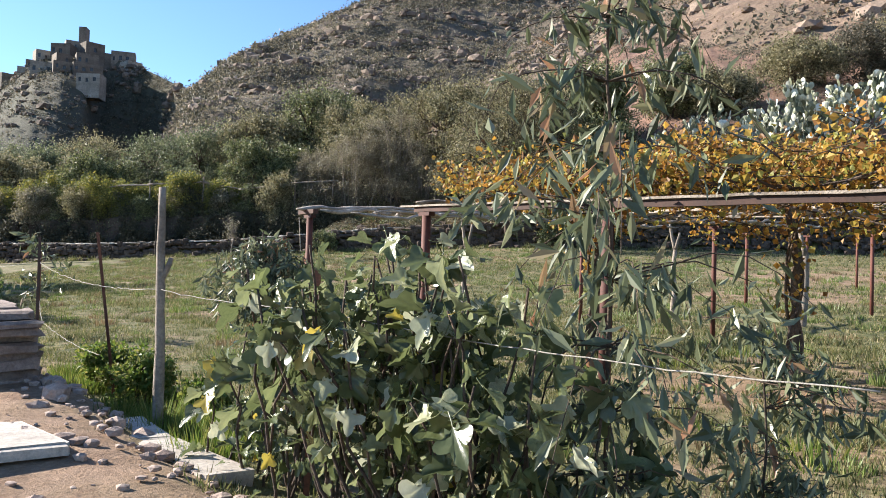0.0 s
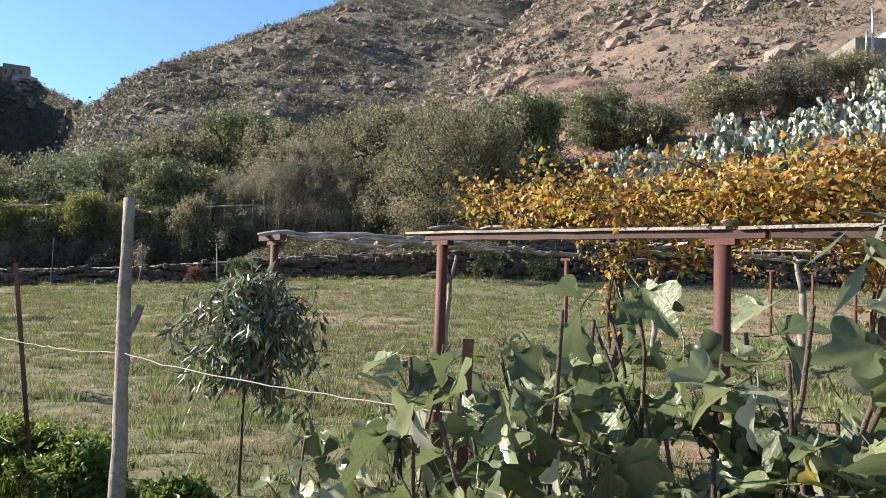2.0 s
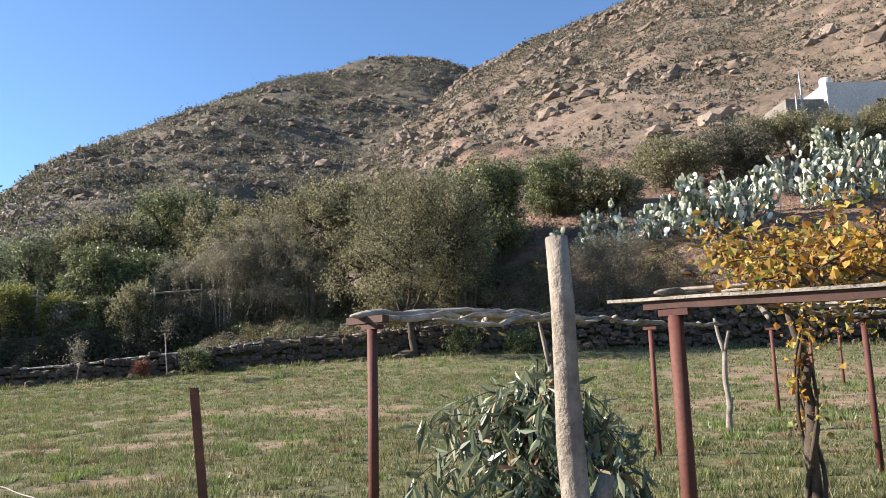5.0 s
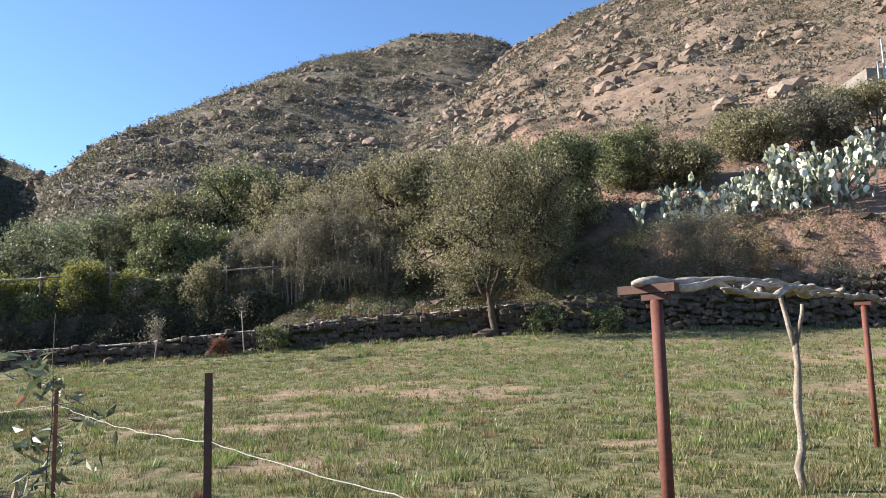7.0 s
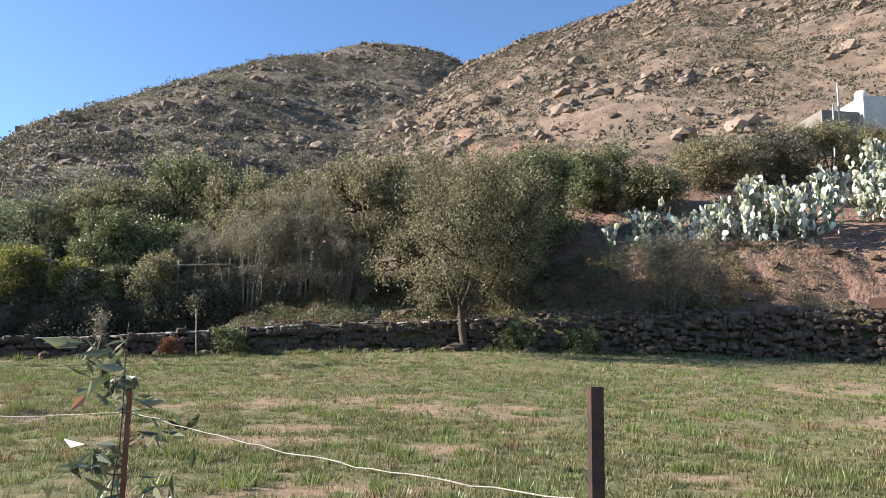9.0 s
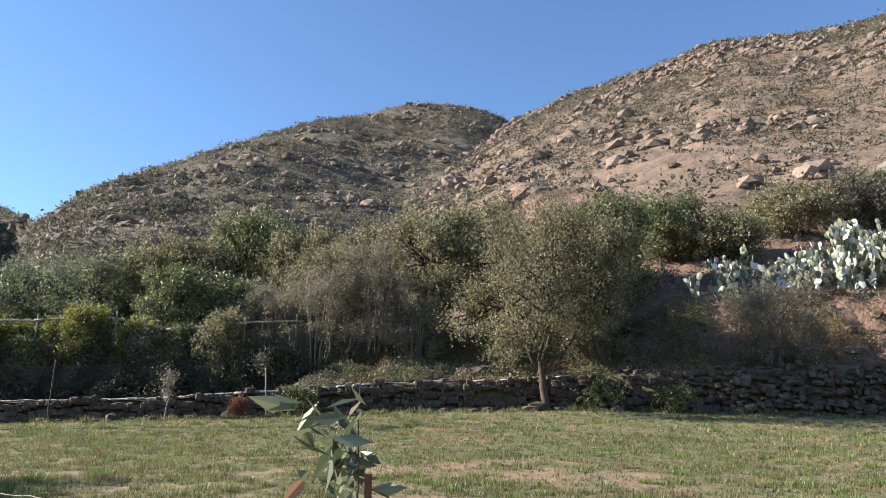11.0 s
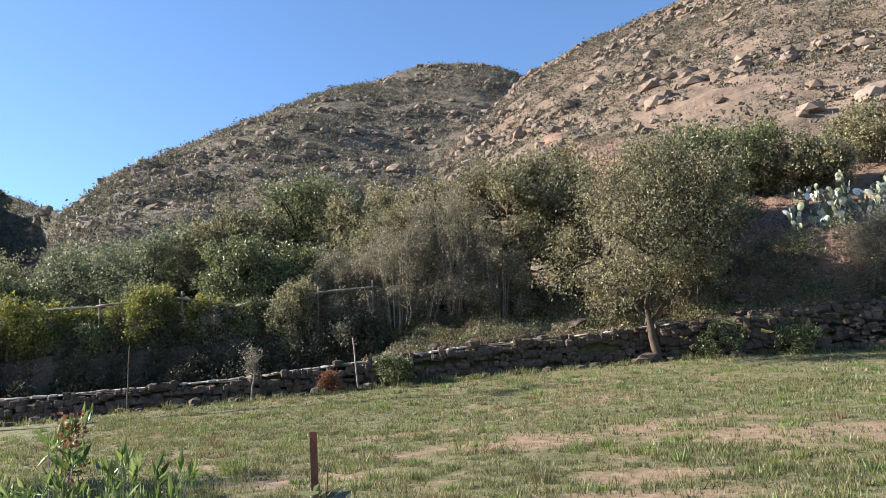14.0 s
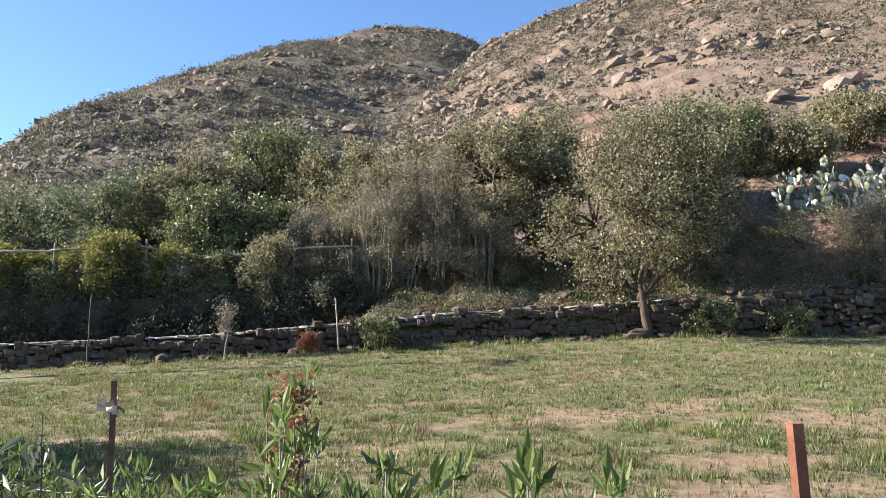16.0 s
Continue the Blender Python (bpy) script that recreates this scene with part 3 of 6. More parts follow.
scatter_hill(HILL_RIGHT, "near_hill", 9000, 5200, 5, SCRUB_LEAF, "low dry scrub dotted over the slope", 1.25, 20)
scatter_hill(HILL_LEFT, "ridge", 13000, 2600, 6, SCRUB_LEAF, "dense low scrub on the ridge", 1.35, 17)
scatter_hill(HILL_CASTLE, "village_hill", 5200, 900, 7, SCRUB_LEAF, "low scrub on the village hill", 1.3, 14)
scatter_hill(HILL_RIGHT, "near_hill_dry", 5500, 300, 15, DRY_LEAF, "straw-brown dry bushes on the slope", 0.8, 12)
scatter_hill(HILL_LEFT, "ridge_dry", 5000, 300, 16, GREY_LEAF, "grey half-dry bushes on the ridge", 1.0, 12)


# ---------- trees and shrubs ----------
def make_tree(name, label, category, at, height, radius, seed, leaf=None, stems=3, twigs=700, per=14, leaf_size=0.13, sigma=0.2,
              bare=0.35, low=0.3, trunk_r=None, bark=None, fork=0.25, twig_share=0.32, group="", shoots=0, gaps=0.12, bole=None):
    """A tree or shrub: crooked stems, limbs, feathered twigs and leaves set along them."""
    leaf, bark = leaf or TREE_LEAF, bark or BARK
    rng = np.random.default_rng(seed)
    trunk_r = trunk_r or 0.018 * height + 0.02
    root = thing(name, at, label, category, group)
    lobes = []
    for k in range(34 + int(radius * 6)):
        a, q = rng.uniform(0, 6.283), math.sqrt(rng.uniform(0, 1))
        zz = low + (0.84 - low) * rng.uniform(0, 1) ** 0.8
        taper = math.sqrt(max(0.12, 1 - (max(0.0, zz - 0.42) / 0.62) ** 2)) * (0.8 + 0.2 * smooth(low - 0.1, low + 0.25, zz))
        q *= rng.uniform(0.8, 1.12)
        lobes.append((math.cos(a) * q * radius * 0.76 * taper, math.sin(a) * q * radius * 0.76 * taper, zz * height * rng.uniform(0.92, 1.06), radius * rng.uniform(0.14, 0.36)))
    lobes.append((rng.normal() * 0.1 * radius, 0, height - radius * 0.34, radius * 0.32))
    lobes = np.array(lobes)
    wood = Soup()
    joints = []
    for k in range(stems):
        a = k * 6.283 / stems + rng.uniform(-0.5, 0.5)
        foot = np.array((math.cos(a), math.sin(a), 0)) * (trunk_r * (1.2 if stems > 1 else 0) + radius * 0.05 * (stems > 3))
        top = np.array((math.cos(a) * radius * 0.26, math.sin(a) * radius * 0.26, height * (fork + rng.uniform(0.2, 0.36))))
        r = trunk_r * (1.0 if stems < 2 else 0.75)
        if bole:
            # a common leaning bole, the stems part above it
            fork_at = np.array((bole[1], 0.0, bole[0] * (1 + 0.25 * k)))
            top = top * (1.5, 1.5, 1)
            line = wobble(fork_at, top, 8, 0.05 * height / 8, rng)
            wood.tube(line, np.linspace(r * 0.72, r * 0.3, 8), 7)
            if k == stems - 1:
                wood.tube(wobble((0, 0, -0.25), fork_at, 8, 0.03, rng), np.linspace(trunk_r * 1.25, r * 0.8, 8), 9)
        else:
            line = wobble(foot - (0, 0, 0.25), top, 8, 0.04 * height / 8, rng)
            wood.tube(line, np.linspace(r * 1.25, r * 0.5, 8), 7)
        joints += [line[4], line[6], line[7]]
    joints = np.array(joints)
    limbs = []
    for L in lobes:
        c = L[:3]
        j = joints[np.argmin(np.linalg.norm(joints - c, axis=1) + rng.uniform(0, 0.4, len(joints)))]
        line = wobble(j, c, 6, 0.05 * np.linalg.norm(c - j), rng)
        wood.tube(line, np.linspace(trunk_r * 0.42, trunk_r * 0.12, 6), 5)
        limbs.append(line)
    limbs = np.array(limbs)
    # twigs reach outwards and up, some well past their neighbours
    w = lobes[:, 3] ** 2
    pick = rng.choice(len(lobes), twigs, p=w / w.sum())
    d = rng.normal(size=(twigs, 3))
    d[:, 2] += 0.3
    d /= np.linalg.norm(d, axis=1)[:, None]
    rad = rng.uniform(0.3, 1.0, twigs) ** 0.6 * np.where(rng.uniform(0, 1, twigs) < 0.22, rng.uniform(1.05, 1.6, twigs), 1.0)
    ends = lobes[pick, :3] + d * (rad * lobes[pick, 3])[:, None] * (1, 1, 0.9)
    hole = value_noise(ends[:, 0] * 1.1 + ends[:, 2] * 0.7, ends[:, 1] * 1.1 + ends[:, 2] * 0.9, seed) > gaps
    ends, pick = ends[hole], pick[hole]
    starts = limbs[pick, rng.integers(3, 6, len(pick))]
    mids = (starts + ends) / 2 + rng.normal(size=ends.shape) * 0.07 * np.linalg.norm(ends - starts, axis=1)[:, None]
    tips = ends + (ends - mids) * 0.2 + np.array((0, 0, 0.12)) * sigma / 0.2
    for k in range(int(len(ends) * twig_share)):
        wood.tube(np.array([starts[k], mids[k], tips[k]]), [trunk_r * 0.1, trunk_r * 0.07, trunk_r * 0.025], 3, False)
    for k in range(shoots):
        a, q = rng.uniform(0, 6.283), math.sqrt(rng.uniform(0, 1))
        h = height * (1.04 - 0.4 * q * q) * rng.uniform(0.6, 1.05)
        top = np.array((math.cos(a) * q * radius * 0.95, math.sin(a) * q * radius * 0.95, h))
        line = wobble(top * (0.7, 0.7, 0.1), top, 7, 0.06 * height / 6, rng)
        wood.tube(line, np.linspace(0.016, 0.006, 7), 4, False)
    part("trunk", wood.mesh("trunk", bark, True), bark, root)
    n = int(len(ends) * per * (1 - bare))
    k = rng.integers(0, len(ends), n)
    t = rng.uniform(0.12, 1.0, n)[:, None] ** 0.7
    near = np.where(t < 0.5, mids[k], mids[k] * (2 - 2 * t) + tips[k] * (2 * t - 1))
    pts = near + rng.normal(size=(n, 3)) * sigma * (0.85 - 0.45 * t)
    crown = Soup()
    crown.leaves(pts, leaf_size * 1.15 * rng.uniform(0.55, 1.3, n), rng, 0.55, 0.35)
    part("crown", crown.mesh("crown", leaf), leaf, root)
    return root


def stand(name, label, category, x, y, height, radius, seed, **kw):
    return make_tree(name, label, category, (x, y, float(land_z(x, y)) - 0.05), height, radius, seed, **kw)


TREES = "trees behind the terrace wall"
stand("field_tree", "broad multi-stemmed olive-green tree in front of a stone wall", "tree", 4.1, 37.2, 11.2, 5.5, 1, stems=4, twigs=3600, per=18, leaf_size=0.115,
      sigma=0.27, bare=0.1, low=0.22, trunk_r=0.19, fork=0.14, shoots=0, gaps=0.24, bole=(1.3, -0.4))
ROWS = [
    ("tree", "dense dark green tree behind the wall", 8.7, 45.4, 7.8, 4.8, GREEN_LEAF, 2800, 16, 0.17, 0.1),
    ("tree", "dense dark green tree behind the wall", 7.4, 41.2, 4.0, 2.2, GREEN_LEAF, 1100, 20, 0.12, 0.05),
    ("tree", "olive-green scrubby tree behind the wall", -0.9, 45.0, 9.3, 3.9, TREE_LEAF, 1900, 15, 0.165, 0.08),
    ("tree", "olive-green scrubby tree behind the wall", 2.4, 47.5, 10.0, 4.0, TREE_LEAF, 1600, 15, 0.165, 0.08),
    ("tree", "green leafy tree on the valley side", -12.7, 54, 9.6, 5.2, GREEN_LEAF, 2200, 15, 0.18, 0.06),
    ("tree", "green leafy tree on the valley side", -17.0, 51, 7.8, 4.4, TREE_LEAF, 1800, 14, 0.18, 0.06),
    ("tree", "green leafy tree on the valley side", -9.0, 50, 8.6, 4.0, TREE_LEAF, 1600, 14, 0.17, 0.06),
    ("tree", "olive-green scrubby tree behind the wall", -4.6, 47.6, 8.6, 3.8, TREE_LEAF, 1600, 15, 0.16, 0.06),
    ("tree", "olive-green scrubby tree behind the wall", -7.0, 46.2, 6.6, 3.0, TREE_LEAF, 1300, 15, 0.15, 0.06),
    ("tree", "blue-green feathery tree on the valley side", -22.2, 52, 6.5, 4.8, BLUE_LEAF, 1800, 14, 0.17, 0.06),
    ("tree", "blue-green feathery tree on the valley side", -28.5, 56, 6.2, 4.8, BLUE_LEAF, 1500, 14, 0.18, 0.06),
    ("tree", "olive-green bushy tree on the valley side", -35, 57, 5.8, 5.0, TREE_LEAF, 1500, 17, 0.16, 0.06),
    ("tree", "dark green small tree above the wall", -15.8, 45.0, 5.2, 2.6, GREEN_LEAF, 1300, 14, 0.15, 0.08),
    ("tree", "dark green small tree above the wall", -12.4, 46.0, 4.6, 2.6, GREEN_LEAF, 1100, 14, 0.15, 0.08),
    ("tree", "grey-green acacia on the upper slope", 18.0, 49, 3.6, 3.6, TREE_LEAF, 1400, 14, 0.165, 0.1),
    ("tree", "grey-green acacia on the upper slope", 24.5, 52, 4.0, 4.2, TREE_LEAF, 1400, 14, 0.165, 0.1),
    ("tree", "grey-green acacia on the upper slope", 30.0, 53, 4.2, 4.2, SCRUB_LEAF, 1300, 14, 0.165, 0.1),
    ("tree", "green leafy tree on the upper slope", 14.8, 50, 4.6, 3.2, GREEN_LEAF, 1300, 18, 0.14, 0.1),
]
for k, (nm, lab, x, y, h, r, lf, tw, pr, ls, lo) in enumerate(ROWS):
    stand(nm, lab, "tree", x, y, h, r, 2 + k, leaf=lf, twigs=tw, per=pr, leaf_size=ls, sigma=0.25, bare=0.1, low=lo, group=TREES, shoots=3, gaps=0.16)
for k, (x, y, h, r) in enumerate([(-4.2, 43.4, 7.2, 3.3), (-7.3, 42.8, 6.1, 3.0), (-10.2, 44.0, 4.2, 2.2), (-2.0, 42.2, 4.2, 2.0), (7.0, 39.6, 3.4, 2.0)]):
    stand("shrub", "tall half-bare grey shrub with pale twigs", "shrub", x, y, h, r, 25 + k, leaf=GREY_LEAF, stems=12, twigs=1700, per=13, leaf_size=0.085, sigma=0.18, bare=0.2, low=0.1, bark=PALE_TWIG, shoots=int(9 * r),
          trunk_r=0.045, fork=0.5, twig_share=1, group="half-bare shrubs behind the wall")
for k, (x, y, h, r) in enumerate([(-19.2, 42.6, 3.1, 1.9), (-21.0, 43.8, 2.2, 1.5), (-25.4, 42.6, 3.2, 2.3), (-27.6, 43.4, 2.4, 2.0), (-31.0, 43.8, 3.3, 2.3), (-33.6, 44.4, 2.4, 2.0), (-23.0, 43.2, 1.8, 1.5), (-16.6, 42.8, 2.0, 1.5)]):
    stand("bush", "yellow-green leafy bush above the wall", "bush", x, y, h, r, 33 + k, leaf=LIME_LEAF, stems=7, twigs=800, per=16, leaf_size=0.12, sigma=0.26, bare=0.1, low=0.02, trunk_r=0.03, shoots=5, gaps=0.14, group="yellow-green bushes")
stand("shrub", "bare greyish tangled shrub above the stone wall", "shrub", 14.9, 36.9, 4.3, 3.2, 19, leaf=GREY_LEAF, stems=12, twigs=2700, per=6, leaf_size=0.09, bare=0.3, low=0.12, bark=PALE_TWIG, trunk_r=0.05, fork=0.4, twig_share=1, shoots=16)
stand("bush", "low green leafy bush at the foot of the wall", "bush", -7.2, 36.9, 1.35, 1.0, 20, leaf=GREEN_LEAF, stems=6, twigs=420, per=13, leaf_size=0.1, sigma=0.12, bare=0.0, low=0.15, trunk_r=0.02)
stand("bush", "low green leafy bush at the foot of the wall", "bush", 6.6, 36.9, 1.5, 1.3, 22, leaf=GREEN_LEAF, stems=6, twigs=420, per=13, leaf_size=0.1, sigma=0.14, bare=0.0, low=0.1, trunk_r=0.02)
stand("bush", "low green leafy bush at the foot of the wall", "bush", 9.6, 36.0, 1.2, 1.2, 23, leaf=GREEN_LEAF, stems=6, twigs=360, per=13, leaf_size=0.1, sigma=0.14, bare=0.0, low=0.1, trunk_r=0.02)
stand("bush", "dry reddish bush at the foot of the wall", "bush", -9.9, 36.9, 0.95, 0.6, 21, leaf=RUST_LEAF, stems=6, twigs=260, per=12, leaf_size=0.06, sigma=0.1, bare=0.0, low=0.1, trunk_r=0.015)
stand("sapling", "leafless pale sapling in front of the stone wall", "sapling", -13.2, 37.0, 2.6, 0.8, 24, leaf=GREY_LEAF, stems=1, twigs=160, per=4, leaf_size=0.08, bare=0.3, low=0.4, bark=TWIG, trunk_r=0.04, twig_share=1)
for k, (x, y, h, r, lf) in enumerate([(-31, 50, 4.4, 3.6, GREEN_LEAF), (-38, 49, 4.6, 3.8, TREE_LEAF), (-46, 52, 5.2, 4.4, TREE_LEAF), (-55, 60, 5.4, 5.2, TREE_LEAF),
                                      (-43, 62, 5.4, 5.0, BLUE_LEAF), (-22, 62, 6.5, 5.4, TREE_LEAF), (-33, 70, 6.5, 5.8, TREE_LEAF), (-48, 76, 6.5, 6.2, TREE_LEAF), (-60, 80, 7, 7.2, BLUE_LEAF)]):
    stand("tree", "bushy tree in the valley", "tree", x, y, h, r, 40 + k, leaf=lf, twigs=1100, per=12, leaf_size=0.2, sigma=0.32, bare=0.0, low=0.06, group="bushy trees in the valley")

# added trees, always out of view, only to cast shade on the field
for k, (x, y, h, r) in enumerate([(-25.0, 21.5, 8.0, 4.0), (-23.0, 16.0, 7.5, 3.8), (-26.0, 11.0, 7.0, 3.5)]):
    stand("tree", "unseen olive-green tree added to shade the left of the field", "tree", x, y, h, r, 180 + k, leaf=TREE_LEAF, twigs=1300, per=14, leaf_size=0.16, sigma=0.27, bare=0.1, low=0.15, gaps=0.1, group="trees at the edge of the field")


def brush(name, label, spots, leaf, seed, size, kind="stuff"):
    """Undergrowth: spots of (x, y, radius, height, leaves)."""
    rng = np.random.default_rng(seed)
    s = Soup()
    for x, y, r, h, n in spots:
        a, q = rng.uniform(0, 6.283, n), np.sqrt(rng.uniform(0, 1, n)) * r
        px, py = x + np.cos(a) * q, y + np.sin(a) * q
        top = h * (1 - (q / r) ** 2 * 0.7) * (0.6 + 0.4 * fbm(px * 1.5, py * 1.5, 3, seed))
        p = np.stack([px, py, land_z(px, py) + top * rng.uniform(0.05, 1, n) ** 0.7], -1)
        s.leaves(p, size * rng.uniform(0.6, 1.4, n), rng, 0.5, 0.5)
    return tagged(new(name, s.mesh(name, leaf)), label, "undergrowth", kind=kind)


spots_rng = np.random.default_rng(77)
green, grey, dry = [], [], []
for k in range(300):
    x = spots_rng.uniform(-46, 12)
    d = spots_rng.uniform(0.7, 13)
    if x < -8 and d < 3.6:
        continue
    y = float(wall_y(x)) + d
    low_edge = 0.35 if d < 2.4 else 1
    (green if k % 4 == 0 else dry if k % 4 == 1 else grey).append((x, y, spots_rng.uniform(0.7, 1.8), spots_rng.uniform(0.6, 1.7) * low_edge, 360))
for k in range(80):
    x, d = spots_rng.uniform(7, 30), spots_rng.uniform(0.5, 6.5)
    (dry if k % 3 == 0 else grey).append((x, float(wall_y(x)) + d, spots_rng.uniform(0.4, 1.2), spots_rng.uniform(0.3, 1.0), 200))
for k in range(90):
    x, d = spots_rng.uniform(-46, -8), spots_rng.uniform(3.5, 5.0)
    green.append((x, float(wall_y(x)) + d, spots_rng.uniform(0.9, 1.6), spots_rng.uniform(0.7, 1.6), 500))
for k in range(170):
    x, d = spots_rng.uniform(-9, 9), spots_rng.uniform(1.2, 6.5)
    (dry if k % 3 == 0 else green if k % 3 == 1 else grey).append((x, float(wall_y(x)) + d, spots_rng.uniform(0.5, 1.1), spots_rng.uniform(0.4, 0.5 + 0.3 * d), 420))
for k in range(80):
    x, d = spots_rng.uniform(9, 22), spots_rng.uniform(1.8, 6.0)
    (dry if k % 2 == 0 else grey if k % 4 == 1 else green).append((x, float(wall_y(x)) + d, spots_rng.uniform(0.4, 1.0), spots_rng.uniform(0.4, 1.3), 330))
# scrub added over the bank face, coloured near-black as the hollow's shade
brush("hollow_shade_scrub", "near-black scrub added to stand for the shade in the hollow behind the wall", [(x, float(wall_y(x)) + spots_rng.uniform(1.9, 2.7) + 0.04 * (min(max(x, -45), -10) + 30), spots_rng.uniform(0.6, 1.0), spots_rng.uniform(3.7, 5.2), 1700) for x in np.arange(-46, -8, 0.42)], SHADE_LEAF, 14, 0.165)
brush("undergrowth", "dark green undergrowth behind the wall", green, GREEN_LEAF, 5, 0.11)
brush("undergrowth", "grey twiggy undergrowth behind the wall", grey, GREY_LEAF, 6, 0.1)
brush("undergrowth", "dry brown undergrowth behind the wall", dry, DRY_LEAF, 7, 0.1)
far = [(spots_rng.uniform(-90, 0), spots_rng.uniform(58, 100), spots_rng.uniform(2.5, 5), spots_rng.uniform(2.0, 4.0), 500) for k in range(90)]
brush("valley_bushes", "rounded green bushes filling the valley floor", [q for q in far if q[0] < -0.18 * q[1]], TREE_LEAF, 8, 0.3)
upper = []
for k in range(190):
    x, d = spots_rng.uniform(2, 50), spots_rng.uniform(8, 62)
    upper.append((x, float(wall_y(x)) + d, spots_rng.uniform(0.8, 2.2), spots_rng.uniform(0.6, 1.7), 230))
brush("slope_bushes", "grey-green bushes on the upper slope", upper, SCRUB_LEAF, 9, 0.16)


for k in range(15):
    x = -44 + 2.5 * k + spots_rng.uniform(-1, 1)
    h = spots_rng.uniform(1.2, 2.8)
    stand("bush", "dark green leafy bush overhanging the hollow behind the wall", "bush", x, float(wall_y(x)) + 3.9 + spots_rng.uniform(-0.1, 0.9), h, h * spots_rng.uniform(0.6, 0.85), 160 + k, leaf=(GREEN_LEAF, TREE_LEAF, GREY_LEAF)[k % 3],
          stems=6, twigs=700, per=15, leaf_size=0.11, sigma=0.24, bare=0.1, low=-0.25, trunk_r=0.03, shoots=4, gaps=0.15, group="bushes overhanging the hollow")


# ---------- prickly pears ----------
def prickly_pear(at, height, spread_r, stalks, seed):
    """Branching stalks of flat oval pads, each pad growing from the rim of another."""
    rng = np.random.default_rng(seed)
    root = thing("prickly_pear", at, "large pale grey-green prickly pear cactus on the slope", "cactus", "cactus thicket")
    s = Soup()
    th = np.linspace(0, 2 * np.pi, 10, endpoint=False)
    cone = []
    for i in range(10):
        j = (i + 1) % 10
        cone += [(10, i, j, j), (11, j, i, i)]

    def pad(b, d, L):
        side = np.cross(d, rng.normal(size=3))
        side /= np.linalg.norm(side)
        nrm = np.cross(d, side)
        w = L * rng.uniform(0.3, 0.38)
        rim = b + d * (L * 0.5) + np.cos(th)[:, None] * d * L * 0.52 + (np.sin(th) * (1 + 0.22 * np.cos(th)))[:, None] * side * w
        s.add(np.vstack([rim, b + d * L * 0.52 + nrm * 0.04, b + d * L * 0.52 - nrm * 0.04]), cone)
        return b + d * L * 0.93

    for k in range(stalks):
        a, q = rng.uniform(0, 6.283), math.sqrt(rng.uniform(0, 1))
        b = np.array((math.cos(a) * q * spread_r, math.sin(a) * q * spread_r, 0.0))
        top = height * (1 - 0.55 * q * q) * rng.uniform(0.55, 1.1)
        d = np.array((math.cos(a) * 0.25, math.sin(a) * 0.25, 1.0))
        heads = [b]
        while heads and len(s.v) < 1100:
            b = heads.pop()
            g = d + rng.normal(size=3) * (0.42, 0.42, 0.2)
            g /= np.linalg.norm(g)
            e = pad(b, g, rng.uniform(0.3, 0.5))
            if e[2] < top:
                heads.append(e)
                if rng.uniform() < 0.3:
                    heads.append(e)
    ob = part("pad_thicket", s.mesh("pad_thicket", CACTUS), CACTUS, root)
    tagged(ob, kind="stuff")
    return root


for k, (x, y, h, r, n) in enumerate([(13.8, 42.2, 1.5, 1.3, 10), (15.8, 41.8, 2.0, 1.5, 14), (18.0, 41.4, 2.3, 1.6, 15), (20.3, 40.8, 3.0, 1.8, 20), (22.6, 40.6, 3.5, 1.9, 22), (24.8, 41.0, 3.2, 1.7, 18), (21.4, 43.2, 2.6, 1.7, 12), (24.2, 43.6, 3.0, 1.8, 14),
                                     (30.6, 42.0, 3.0, 1.4, 20), (33.2, 42.5, 3.8, 1.9, 34), (31.2, 47.0, 3.2, 1.6, 24), (35.5, 47.5, 3.8, 2.0, 34), (17.0, 45.6, 1.6, 1.2, 12), (37.6, 44.5, 3.2, 1.8, 26)]):
    prickly_pear((x, y, float(land_z(x, y)) - 0.05), h, r, n, 100 + k)
for k, (x, y, h, r) in enumerate([(36.5, 55.5, 4.2, 3.0), (40.5, 56.2, 3.6, 2.8), (44.5, 56.0, 3.8, 3.0), (33.0, 56.0, 4.4, 3.2)]):
    stand("tree", "grey-green acacia below the white house", "tree", x, y, h, r, 140 + k, leaf=TREE_LEAF, twigs=900, per=18, leaf_size=0.13, sigma=0.25, bare=0.1, low=0.08, group="acacias below the house")


# ---------- pergola ----------
PERG_O, PERG_U, PERG_V = np.array((4.95, 2.45)), np.array((0.72, -0.694)), np.array((0.69, 0.724))


def perg_xy(i, j):
    return PERG_O + i * 3.35 * PERG_U + j * 3.45 * PERG_V


def perg_top(j, i=0.0):
    return 1.95 + 0.11 * j - 0.1 * i


def log_soup(p0, p1, r0, r1, rng, n=12, amp=0.03, seg=10, flat=1.0):
    s = Soup()
    line = wobble(p0, p1, n, amp, rng)
    k = rng.normal(size=n)
    k = np.convolve(k, (0.25, 0.5, 0.25), "same")
    ends = np.clip(np.minimum(np.arange(n), np.arange(n)[::-1]) / 2.0 + 0.35, 0, 1)
    s.tube(line, np.linspace(r0, r1, n) * (1 + 0.16 * k) * ends, seg, True, flat, rng if flat < 1 else None)
    return s


